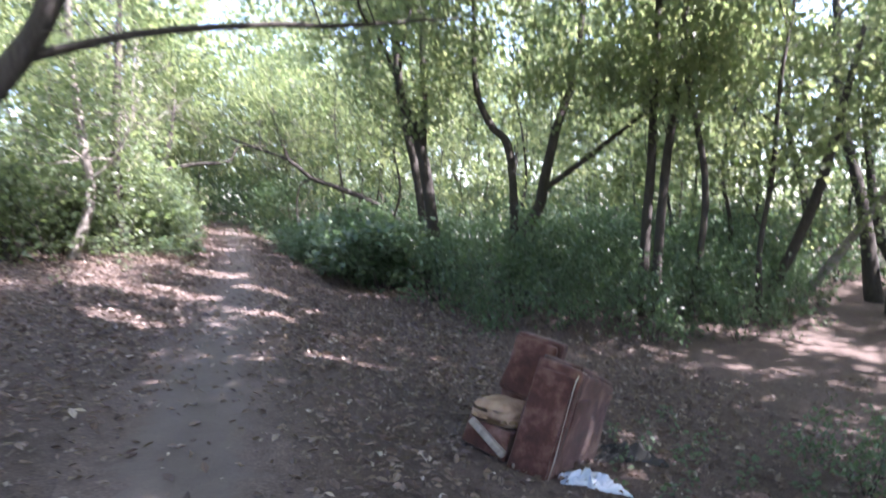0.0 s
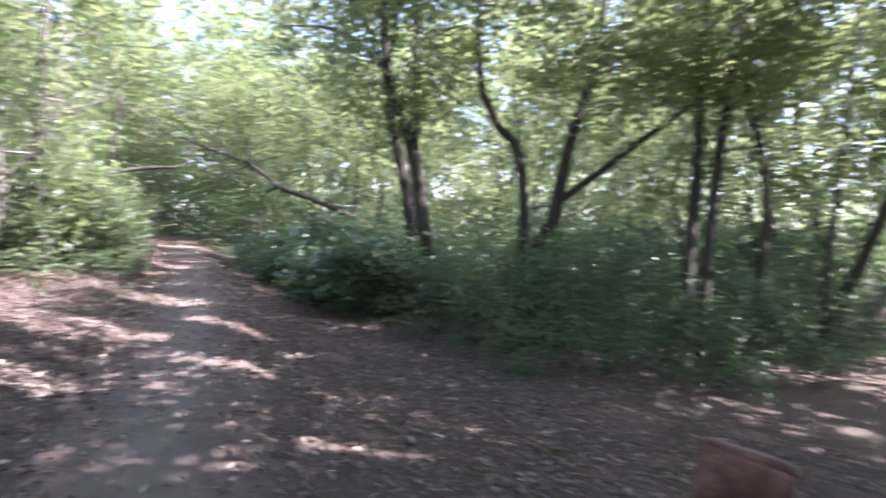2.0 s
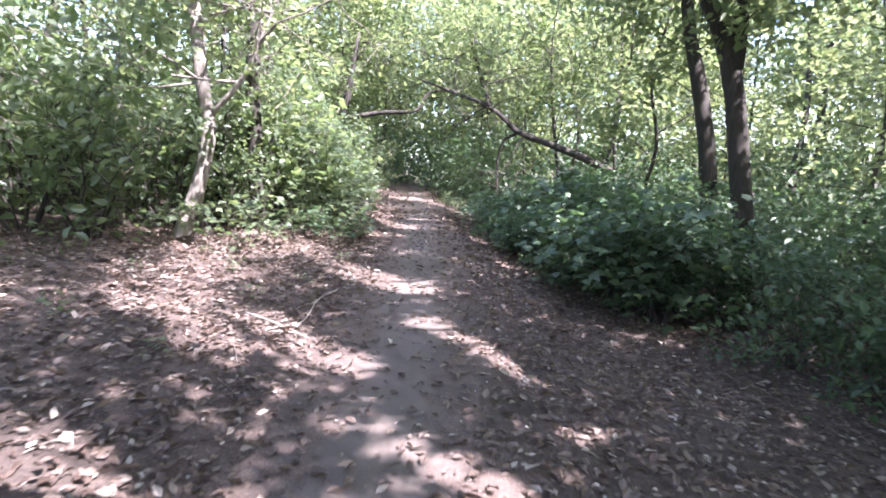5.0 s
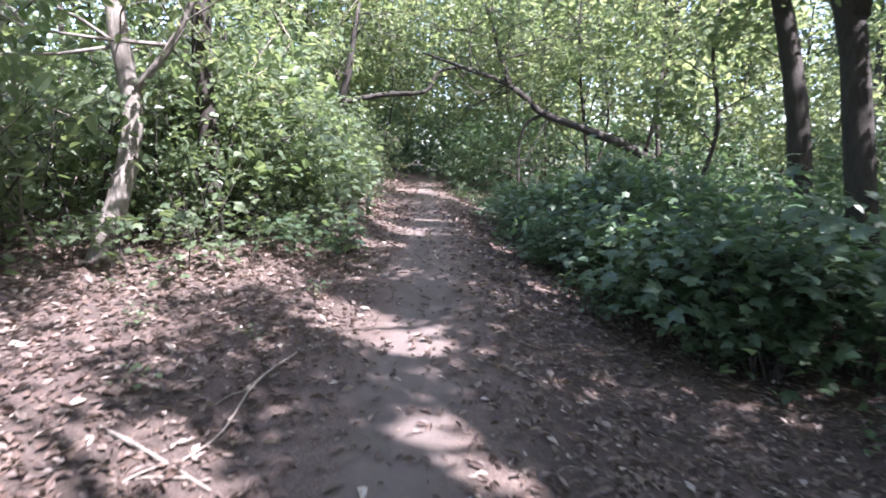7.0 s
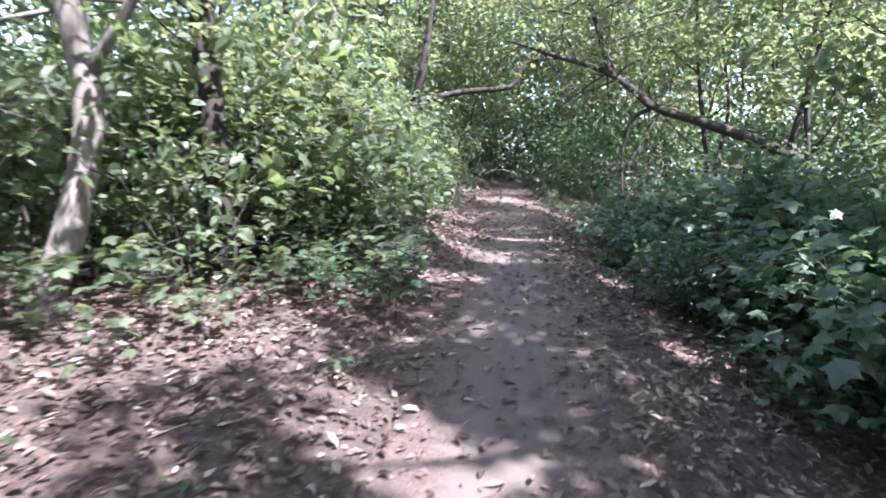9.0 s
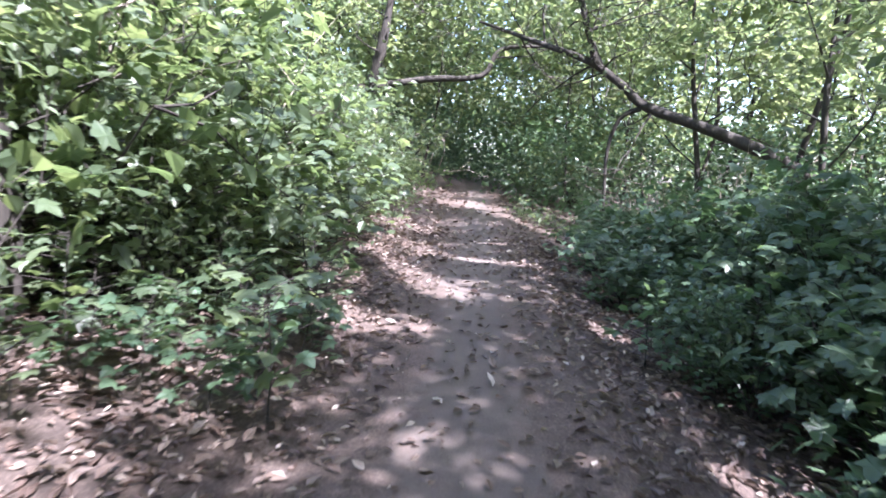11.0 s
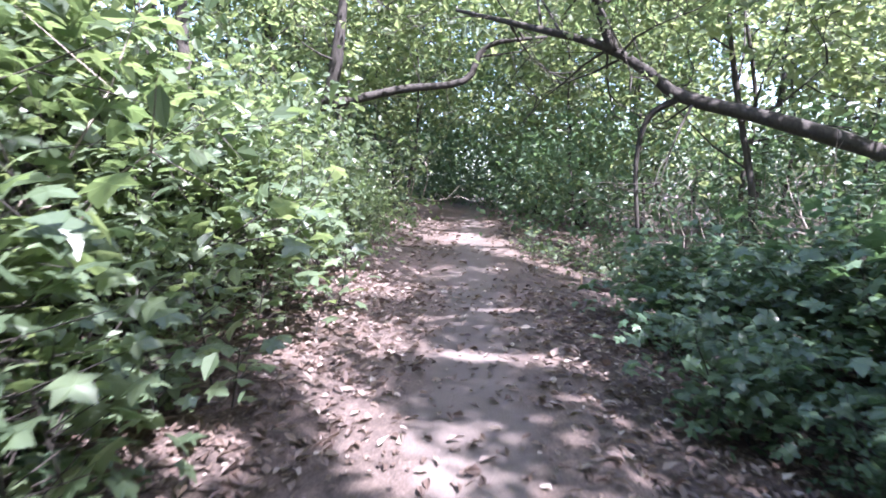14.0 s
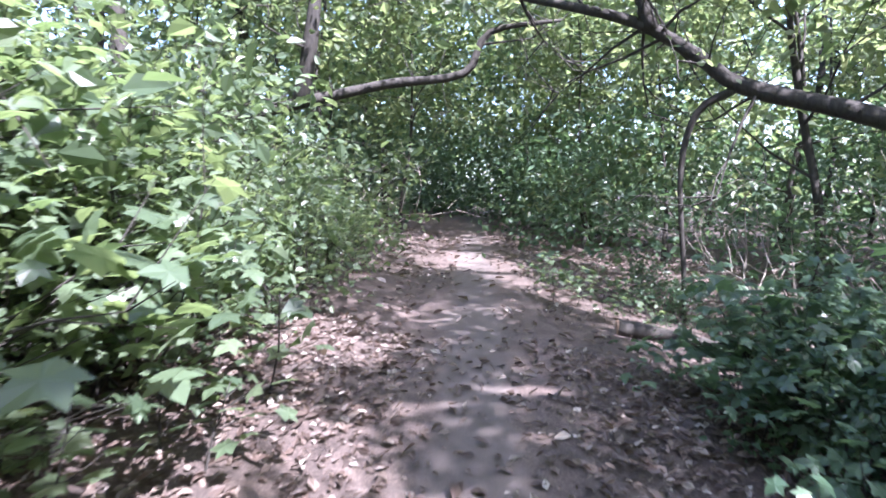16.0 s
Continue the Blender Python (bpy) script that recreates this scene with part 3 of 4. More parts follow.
# Added beyond the view: its high limbs only cast shade on the clearing.
grown_tree("unseen tree added so its high limbs shade the clearing",
           [([foot(10.6, 3.6), (10.5, 3.7, 3.0), (10.2, 3.8, 6.0), (10.0, 3.9, 9.0), (9.9, 4.0, 12.0)], [0.2, 0.17, 0.15, 0.1, 0.04]),
            ([(10.2, 3.8, 6.2), (5.9, 5.6, 7.8), (3.0, 6.2, 8.4), (0.6, 6.2, 8.6)], [0.09, 0.07, 0.05, 0.02]),
            ([(10.2, 3.8, 6.0), (6.8, 7.2, 7.2), (4.6, 8.6, 7.7), (2.6, 9.4, 7.8)], [0.08, 0.06, 0.045, 0.02]),
            ([(10.1, 3.85, 7.0), (6.0, 4.0, 8.2), (3.6, 3.6, 8.8), (1.4, 3.4, 9.0)], [0.08, 0.06, 0.045, 0.02]),
            ([(10.0, 3.9, 8.6), (5.0, 6.4, 9.4), (1.4, 8.0, 9.8), (-1.6, 8.8, 9.8)], [0.08, 0.06, 0.045, 0.02]),
            ([(10.0, 3.9, 8.2), (8.0, 6.0, 8.8), (6.0, 7.4, 9.0), (4.2, 8.2, 9.2)], [0.08, 0.06, 0.045, 0.02]),
            ([(10.0, 3.9, 8.0), (7.6, 3.0, 8.6), (6.2, 2.7, 8.9), (4.4, 2.5, 9.0)], [0.07, 0.055, 0.04, 0.02]),
            ([(10.0, 3.9, 8.2), (8.6, 2.4, 8.8), (7.5, 1.8, 9.0), (6.2, 1.2, 9.2)], [0.07, 0.055, 0.04, 0.02]),
            ([(10.0, 3.9, 8.4), (5.0, 3.0, 9.2), (1.8, 1.6, 9.6), (-0.6, 1.0, 9.6)], [0.08, 0.06, 0.045, 0.02]),
            ([(10.15, 3.85, 6.6), (9.7, 6.4, 8.4), (8.8, 8.6, 9.0), (7.4, 10.4, 9.2)], [0.08, 0.06, 0.045, 0.02])],
           seed=41, sprays=14, spray_len=2.0, size=(0.2, 0.32), per=7, shape=DIAMOND)
# Added out of sight; its limbs block the sun from the bank.
grown_tree("unseen tree added on the bank for its limbs' shade",
           [([foot(-11.4, 1.6), (-11.2, 1.9, 3.0), (-10.7, 2.3, 6.0), (-10.2, 2.7, 9.0), (-10.0, 3.0, 12.0)], [0.22, 0.19, 0.16, 0.11, 0.04]),
            ([(-10.6, 2.4, 6.6), (-7.6, 3.6, 8.6), (-5.0, 4.4, 9.4), (-2.4, 4.8, 9.8)], [0.09, 0.07, 0.05, 0.02]),
            ([(-10.4, 2.5, 7.4), (-7.2, 5.4, 9.0), (-4.6, 7.2, 9.6), (-2.6, 8.2, 9.8)], [0.09, 0.07, 0.05, 0.02]),
            ([(-10.5, 2.4, 7.0), (-7.8, 1.6, 8.8), (-5.2, 1.4, 9.6), (-2.8, 1.6, 9.8)], [0.08, 0.06, 0.045, 0.02])],
           seed=42, sprays=15, spray_len=2.0, size=(0.2, 0.32), per=7, shape=DIAMOND)
grown_tree("twin slender trunks rising from the shrubs",
           [([foot(4.5, 13.35), (4.55, 13.3, 1.2), (4.62, 13.28, 2.5), (4.67, 13.26, 4.8), (4.8, 13.3, 9.0)], [0.12, 0.11, 0.1, 0.085, 0.03]),
            ([foot(4.66, 13.05), (4.75, 13.0, 1.2), (4.86, 12.98, 2.7), (5.06, 12.9, 4.7), (5.4, 12.9, 9.0)], [0.11, 0.1, 0.095, 0.08, 0.03]),
            # Both limbs are added above the view as shade for the slope.
            ([(4.75, 13.3, 6.2), (3.2, 11.7, 6.7), (1.4, 10.3, 7.0), (0.0, 9.5, 7.0)], [0.06, 0.05, 0.04, 0.015]),
            ([(4.85, 13.1, 5.9), (3.7, 12.0, 6.4), (2.7, 11.2, 6.7), (1.7, 11.3, 6.9)], [0.05, 0.04, 0.03, 0.012])], seed=14, sprays=9, spray_len=1.9, size=(0.13, 0.22), per=7)
grown_tree("thin crooked dark trunk",
           [([foot(5.2, 12.5), (5.47, 12.4, 1.8), (5.27, 12.5, 3.5), (5.1, 12.55, 4.2), (5.0, 12.6, 7.0)], [0.08, 0.07, 0.06, 0.055, 0.02])], seed=15)
grown_tree("dark trunk leaning over a sunlit gap",
           [([foot(7.3, 13.7), (7.99, 13.26, 1.1), (8.36, 13.0, 2.65), (8.9, 12.8, 5.5)], [0.13, 0.11, 0.1, 0.05])], seed=16)
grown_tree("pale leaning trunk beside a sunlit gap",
           [([foot(8.7, 14.6), (9.98, 13.7, 1.7), (10.5, 13.3, 2.8), (11.5, 13.0, 5.5)], [0.11, 0.1, 0.09, 0.04])], seed=17, bark=BARK_SUN_PALE)
grown_tree("dark forked trunk at the far edge of the clearing",
           [([foot(12.8, 15.9), (12.3, 16.3, 0.45), (12.05, 16.5, 1.3), (11.6, 16.6, 4.5)], [0.2, 0.17, 0.14, 0.05]),
            ([(12.3, 16.3, 0.45), (12.9, 16.0, 1.6), (13.2, 16.0, 4.0)], [0.12, 0.1, 0.04])], seed=18)
grown_tree("leaning dark tree with a long limb over the clearing",
           [([foot(-6.6, 4.9), (-5.6, 5.4, 1.5), (-4.5, 6.0, 2.8), (-4.05, 6.3, 3.8), (-3.7, 6.5, 5.2), (-3.4, 6.9, 8.0)], [0.17, 0.15, 0.13, 0.12, 0.1, 0.04]),
            ([(-4.35, 6.1, 3.1), (-3.35, 6.7, 3.55), (-2.05, 7.2, 3.8), (-1.27, 7.4, 3.85), (0.2, 7.9, 4.1)], [0.055, 0.045, 0.036, 0.03, 0.01])], seed=19, sprays=6, spray_len=1.2)
grown_tree("trunk beside the path bank, coloured pale for sunlight",
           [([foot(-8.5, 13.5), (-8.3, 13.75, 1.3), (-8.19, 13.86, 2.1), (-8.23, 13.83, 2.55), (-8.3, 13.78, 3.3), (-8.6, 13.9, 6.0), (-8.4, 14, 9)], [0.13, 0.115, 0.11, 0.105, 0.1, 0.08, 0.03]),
            ([(-8.2, 13.85, 2.3), (-7.6, 13.9, 2.9), (-7.2, 14.0, 3.8)], [0.05, 0.04, 0.015])], seed=20, bark=BARK_SUN_PALE, sprays=6, bare=10)
grown_tree("grey trunk among shrubs on the bank",
           [([foot(-8.3, 15.2), (-8.25, 15.1, 2.0), (-8.2, 15.0, 3.5), (-8.0, 15.2, 8.0)], [0.15, 0.13, 0.12, 0.04])], seed=21)
grown_tree("dark leaning tree arching over the path",
           [([foot(-0.9, 26.2), (-1.9, 26.15, 1.2), (-2.9, 26.05, 1.95), (-4.3, 25.95, 2.55), (-5.7, 26.05, 3.05), (-6.2, 26.07, 3.46), (-6.9, 26.05, 3.95), (-7.9, 25.9, 4.3), (-9.5, 26.2, 4.9)],
             [0.17, 0.145, 0.13, 0.118, 0.1, 0.088, 0.075, 0.06, 0.03]),
            ([(-6.75, 26.05, 3.85), (-7.0, 26.0, 4.6), (-7.6, 25.8, 6.5)], [0.1, 0.08, 0.03]),
            # Upright limb added so its leaves keep the arching trunk in shade.
            ([(-2.9, 26.05, 1.95), (-2.5, 25.8, 4.2), (-2.4, 25.4, 6.4), (-3.6, 25.1, 8.0)], [0.06, 0.045, 0.03, 0.015])], seed=22, sprays=6, spray_len=1.3, per=8, bare=40)
grown_tree("dark tree with a limb reaching across the path",
           [([foot(-14.6, 24.6), (-14.0, 25.1, 2.2), (-13.3, 25.6, 3.15), (-12.6, 26.2, 3.4), (-11.2, 27.1, 3.77), (-9.95, 27.7, 3.93), (-9.5, 27.85, 4.6), (-8.3, 28.1, 4.7)],
             [0.17, 0.14, 0.115, 0.1, 0.085, 0.07, 0.058, 0.025]),
            ([(-12.4, 26.3, 3.42), (-12.05, 26.2, 4.3), (-11.7, 26.3, 6.5)], [0.14, 0.13, 0.06])], seed=23, sprays=4, spray_len=1.1, per=6, bare=12)

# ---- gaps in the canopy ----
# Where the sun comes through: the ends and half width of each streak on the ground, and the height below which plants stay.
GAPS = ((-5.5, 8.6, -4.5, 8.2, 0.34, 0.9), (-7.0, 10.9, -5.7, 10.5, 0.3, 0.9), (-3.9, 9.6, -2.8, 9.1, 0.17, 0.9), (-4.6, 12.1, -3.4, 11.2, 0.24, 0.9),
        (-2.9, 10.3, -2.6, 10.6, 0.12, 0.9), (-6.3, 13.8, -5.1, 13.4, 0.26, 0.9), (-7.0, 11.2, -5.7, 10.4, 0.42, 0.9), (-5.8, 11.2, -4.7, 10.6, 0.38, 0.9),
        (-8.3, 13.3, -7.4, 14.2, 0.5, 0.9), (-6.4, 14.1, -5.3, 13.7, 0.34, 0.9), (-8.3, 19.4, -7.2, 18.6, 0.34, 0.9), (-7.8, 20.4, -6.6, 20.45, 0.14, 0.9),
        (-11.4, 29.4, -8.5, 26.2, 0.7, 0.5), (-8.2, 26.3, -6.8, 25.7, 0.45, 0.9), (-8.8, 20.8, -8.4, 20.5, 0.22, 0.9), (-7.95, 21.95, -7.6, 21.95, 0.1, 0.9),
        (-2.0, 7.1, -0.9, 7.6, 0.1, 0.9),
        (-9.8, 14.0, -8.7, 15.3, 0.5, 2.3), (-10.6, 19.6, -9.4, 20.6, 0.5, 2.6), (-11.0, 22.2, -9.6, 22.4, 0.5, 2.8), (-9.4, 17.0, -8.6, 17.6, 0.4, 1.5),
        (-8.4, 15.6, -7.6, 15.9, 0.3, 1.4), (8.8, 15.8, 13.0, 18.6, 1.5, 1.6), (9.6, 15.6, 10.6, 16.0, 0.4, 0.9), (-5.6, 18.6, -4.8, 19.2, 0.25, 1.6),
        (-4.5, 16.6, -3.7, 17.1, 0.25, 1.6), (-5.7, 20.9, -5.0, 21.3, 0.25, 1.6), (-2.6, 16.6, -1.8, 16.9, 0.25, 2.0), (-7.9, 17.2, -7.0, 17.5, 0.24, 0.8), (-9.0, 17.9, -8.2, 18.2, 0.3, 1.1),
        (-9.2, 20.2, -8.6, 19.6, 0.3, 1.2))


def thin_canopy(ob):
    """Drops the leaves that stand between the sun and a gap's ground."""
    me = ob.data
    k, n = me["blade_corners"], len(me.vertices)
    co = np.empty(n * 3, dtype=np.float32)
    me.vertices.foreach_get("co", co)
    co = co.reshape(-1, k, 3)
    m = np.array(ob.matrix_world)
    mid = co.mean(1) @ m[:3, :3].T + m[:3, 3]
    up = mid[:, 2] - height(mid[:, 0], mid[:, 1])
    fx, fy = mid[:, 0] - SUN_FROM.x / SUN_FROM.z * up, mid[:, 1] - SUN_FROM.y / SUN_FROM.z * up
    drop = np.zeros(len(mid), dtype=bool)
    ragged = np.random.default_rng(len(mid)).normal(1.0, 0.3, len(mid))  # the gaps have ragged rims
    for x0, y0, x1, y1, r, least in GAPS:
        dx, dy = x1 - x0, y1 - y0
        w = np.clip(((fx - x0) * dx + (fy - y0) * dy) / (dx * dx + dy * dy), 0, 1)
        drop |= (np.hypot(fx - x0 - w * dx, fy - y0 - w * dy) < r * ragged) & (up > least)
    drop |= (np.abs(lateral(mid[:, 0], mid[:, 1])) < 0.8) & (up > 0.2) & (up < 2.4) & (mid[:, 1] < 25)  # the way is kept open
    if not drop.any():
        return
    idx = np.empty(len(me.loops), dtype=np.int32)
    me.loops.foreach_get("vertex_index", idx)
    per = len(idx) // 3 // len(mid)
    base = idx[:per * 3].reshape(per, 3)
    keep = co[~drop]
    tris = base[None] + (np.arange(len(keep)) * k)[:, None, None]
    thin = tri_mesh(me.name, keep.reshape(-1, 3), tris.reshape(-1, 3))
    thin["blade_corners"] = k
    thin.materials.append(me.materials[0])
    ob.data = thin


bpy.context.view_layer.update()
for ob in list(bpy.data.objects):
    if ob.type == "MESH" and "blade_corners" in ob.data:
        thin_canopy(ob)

# ---- things in the clearing ----


def soft_box(size, bevel, rng=None, wobble=0.0, cuts=3):
    """A padded block: edges rounded, faces slightly uneven. Its base is at z = 0, centred in x and y."""
    bm = bmesh.new()
    bmesh.ops.create_cube(bm, size=1.0)
    bmesh.ops.scale(bm, vec=size, verts=bm.verts)
    bmesh.ops.translate(bm, vec=(0, 0, size[2] / 2), verts=bm.verts)
    bmesh.ops.subdivide_edges(bm, edges=bm.edges, cuts=cuts, use_grid_fill=True)
    outer = [e for e in bm.edges if len(e.link_faces) == 2 and e.calc_face_angle(0) > 1.0]
    bmesh.ops.bevel(bm, geom=outer, offset=bevel, segments=2, profile=0.6, affect="EDGES")
    if wobble:
        for v in bm.verts:
            v.co += Vector((noise.noise(v.co * 3.1), noise.noise(v.co * 3.3 + Vector((5, 2, 1))), noise.noise(v.co * 2.9 + Vector((1, 7, 3))))) * wobble
    return bm


def bm_mesh(bm, name, smooth=True):
    me = bpy.data.meshes.new(name)
    bm.to_mesh(me)
    bm.free()
    for p in me.polygons:
        p.use_smooth = smooth
    return me


PLUSH, nt, bsdf = graph("worn_plush")
blot = noise_tex(nt, 4.5, 5, 0.65)
pile = noise_tex(nt, 120, 3, 0.6)
col = ramp(nt, blot, [(0.3, (0.022, 0.008, 0.006)), (0.5, (0.075, 0.026, 0.02)), (0.7, (0.19, 0.11, 0.09))])
col = blend(nt, 0.5, col, ramp(nt, pile, [(0.3, (0.55, 0.55, 0.55)), (0.7, (1.2, 1.15, 1.1))]), "MULTIPLY")
nt.links.new(col, bsdf.inputs["Base Color"])
bsdf.inputs["Roughness"].default_value = 0.95
bsdf.inputs["Sheen Weight"].default_value = 0.12
relief(nt, bsdf, pile, 0.5, 0.008)
FOAM, nt, bsdf = graph("stained_foam")
col = ramp(nt, noise_tex(nt, 7, 5, 0.6), [(0.3, (0.2, 0.12, 0.08)), (0.7, (0.4, 0.28, 0.2))])
nt.links.new(col, bsdf.inputs["Base Color"])
bsdf.inputs["Roughness"].default_value = 0.95
relief(nt, bsdf, noise_tex(nt, 60, 4), 0.5, 0.01)
PLASTIC, nt, bsdf = graph("thin_plastic")
col = ramp(nt, noise_tex(nt, 6, 3), [(0.35, (0.3, 0.39, 0.52)), (0.6, (0.55, 0.6, 0.67))])
nt.links.new(col, bsdf.inputs["Base Color"])
bsdf.inputs["Roughness"].default_value = 0.3
bsdf.inputs["Transmission Weight"].default_value = 0.15
RAG, nt, bsdf = graph("dark_cloth")
nt.links.new(ramp(nt, noise_tex(nt, 14, 4), [(0.3, (0.012, 0.013, 0.014)), (0.7, (0.035, 0.036, 0.034))]), bsdf.inputs["Base Color"])
bsdf.inputs["Roughness"].default_value = 0.85

chair = new("armchair")
chair.matrix_world = pose(0.44, 4.66, float(height(0.6, 4.85)) - 0.05, -11, 12, -37) @ Matrix.Diagonal((1.05, 1.05, 1.0, 1))
W, D = 0.80, 0.92


def upholstered(name, size, at, bevel, material=PLUSH, turn=(0, 0, 0), label="", wobble=0.02, parent=None):
    ob = part(name, bm_mesh(soft_box(size, bevel, wobble=wobble), name), material, parent or chair, label)
    ob.matrix_basis = pose(*at, *turn)
    return ob


arm = upholstered("arm", (0.36, D, 1.0), (W / 2 - 0.18, D / 2, 0.02), 0.035, wobble=0.03)
for v in arm.data.vertices:  # the arm slopes down towards the back
    v.co.z *= 1 - 0.2 * (v.co.y / D + 0.5)
upholstered("arm_facing", (0.31, 0.03, 0.86), (0, -D / 2 - 0.005, 0.06), 0.012, label="worn paler front panel of the arm", wobble=0.012, parent=arm)
upholstered("side_panel", (0.025, D - 0.14, 0.62), (0.178, 0.02, 0.12), 0.01, label="sagging dark side panel of the arm", wobble=0.03, parent=arm)
upholstered("top_pad", (0.33, D - 0.1, 0.05), (0, 0, 0.88), 0.02, label="dusty pale top of the arm", wobble=0.02, turn=(-12, 0, 0), parent=arm)
upholstered("backrest", (W - 0.38, 0.17, 1.05), (-0.195, 0.52, 0.03), 0.04, turn=(-3, 0, 0), wobble=0.03)
upholstered("back_pad", (W - 0.42, 0.06, 0.52), (-0.195, 0.42, 0.53), 0.028, turn=(-3, 0, 0), label="buttoned plush back cushion", wobble=0.025)
upholstered("seat_base", (W - 0.38, 0.5, 0.24), (-0.19, 0.27, 0.08), 0.02)
upholstered("seat_cushion", (W - 0.42, 0.46, 0.2), (-0.19, 0.22, 0.31), 0.085, FOAM, (4, -8, 3), "bare stained foam seat", 0.045)
upholstered("front_rail", (W - 0.42, 0.045, 0.06), (-0.17, -0.02, 0.20), 0.01, TWIG, (0, 22, 0), "splintered pale wooden rail", 0.008)
for fx, fy in ((-0.38, 0.06), (0.36, 0.06), (-0.38, 0.76), (0.36, 0.76)):
    v, f = tube([(fx, fy, -0.06), (fx, fy, 0.02), (fx, fy, 0.10)], [0.022, 0.026, 0.03], 8)
    part("leg", tri_mesh("leg", v, f, True), BARK, chair)
part("piping", tri_mesh("piping", *tube([(0.176, -D / 2 - 0.01, 0.03), (0.182, -D / 2 - 0.004, 0.3), (0.174, -D / 2 - 0.012, 0.62), (0.178, -D / 2, 0.97),
                                         (0.172, -0.1, 0.885)], [0.004, 0.006, 0.003, 0.007, 0.004], 6), True), TWIG, arm, "frayed pale seam along the arm")
tagged(chair, "dumped dark red-brown plush armchair with torn seat, tilted on soil", "armchair")


def crumple(name, x, y, size, flat, material, label, category, seed):
    """A crumpled sheet lying on the ground."""
    rnd = np.random.default_rng(seed)
    n = 18
    a, b = np.meshgrid(np.linspace(-1, 1, n), np.linspace(-1, 1, n), indexing="ij")
    edge = 1 + 0.25 * np.sin(3 * np.arctan2(b, a) + seed) + 0.12 * np.sin(7 * np.arctan2(b, a))
    px, py_ = a * size * edge * 0.5, b * size * 0.62 * edge * 0.5
    hgt = np.array([[noise.noise(Vector((u * 2.3 + seed, v * 2.3, 0))) + 0.6 * noise.noise(Vector((u * 6, v * 6, seed))) for v in b[0]] for u in a[:, 0]])
    pz = np.clip(hgt + 0.45, 0.03, None) * flat * (1.15 - np.maximum(abs(a), abs(b)) ** 2)
    i, j = np.meshgrid(np.arange(n - 1), np.arange(n - 1), indexing="ij")
    q = np.stack([i * n + j, (i + 1) * n + j, (i + 1) * n + j + 1, i * n + j + 1], -1).reshape(-1, 4)
    z = height(px + x, py_ + y) - float(height(x, y))
    ob = part(name, tri_mesh(name, np.stack([px, py_, pz + z + 0.008], -1).reshape(-1, 3), quad_split(q)), material)
    ob.location = (x, y, float(height(x, y)))
    m = ob.modifiers.new("thickness", "SOLIDIFY")
    m.thickness = 0.003
    return tagged(ob, label, category)


crumple("plastic_bag", 1.15, 4.5, 0.42, 0.1, PLASTIC, "crumpled pale blue and white plastic bag on the soil", "plastic bag", 4)
crumple("rag", 1.65, 5.2, 0.5, 0.12, RAG, "dark crumpled cloth lying behind the armchair", "rag", 9)

# ---- low plants ----


def make_seedling(seed, tall, leaves, size, mat):
    """A woody seedling with broad lobed leaves on long stalks."""
    rng = np.random.default_rng(seed)
    root = new("seedling")
    tip = np.array([rng.normal(0, 0.08), rng.normal(0, 0.08), tall])
    wood = [tube([(0, 0, -0.05), tip * 0.5 + rng.normal(0, 0.02, 3), tip], [0.007, 0.005, 0.003], 4, sub=1, caps=False)]
    ends = []
    for k in range(leaves):
        a = k * 2.4 + rng.uniform(-0.4, 0.4)
        h = rng.uniform(0.35, 1.0)
        s = tip * h
        reach = rng.uniform(0.08, 0.26)
        e = s + np.array([np.cos(a) * reach, np.sin(a) * reach, rng.uniform(0.0, 0.10)])
        wood.append(tube([s, e], [0.003, 0.002], 3, sub=1, caps=False))
        ends.append(e)
    tagged(part("stem", tri_mesh("stem", *merge(wood), True), BARK, root), kind="stuff")
    part("foliage", leaf_mesh("foliage", blades(rng, np.array(ends), rng.uniform(*size, leaves), LOBED, 0.35, 0.2), LOBED), mat, root)
    return root


seedlings = [make_seedling(90 + k, 0.35 + 0.12 * k, 16 + 5 * k, (0.07, 0.14), LEAF) for k in range(4)]
# The same seedlings in the leaf colour darkened for shade.
shade_seedlings = [make_seedling(95 + k, 0.4 + 0.12 * k, 18 + 5 * k, (0.08, 0.15), LEAF_SHADED) for k in range(4)]
scatter(seedlings, 120, (-11, -4.5), (14.5, 24), lambda x, y, u: 1 if -3.6 < u < -np.interp(y, (14.5, 16.5, 19, 24), (2.2, 1.15, 1.2, 1.5)) else 0, (0.7, 1.3), 0.30,
        "small maple seedling with broad lobed green leaves", "seedling", "seedlings on the bank", 13)
scatter(seedlings, 420, (-8.8, -5.8), (15.2, 20.5), lambda x, y, u: 1.0 if -2.8 < u < -np.interp(y, (15, 16.5, 18.5, 24), (1.0, 1.05, 1.5, 1.7)) else 0, (0.7, 1.3), 0.30,
        "small maple seedling with broad lobed green leaves", "seedling", "seedlings on the bank", 23)
scatter(shade_seedlings, 300, (-6.5, -2.0), (15.5, 22.5), lambda x, y, u: 0.75 if np.interp(y, (16, 19, 23), (1.9, 1.6, 1.7)) < u < 3.2 else 0, (0.7, 1.2), 0.33,
        "low leafy plant with broad green leaves darkened for shade", "seedling", "low plants on the slope", 25)
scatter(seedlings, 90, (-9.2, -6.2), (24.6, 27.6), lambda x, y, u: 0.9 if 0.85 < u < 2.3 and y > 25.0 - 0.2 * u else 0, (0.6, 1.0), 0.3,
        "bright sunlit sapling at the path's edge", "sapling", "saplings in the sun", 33)
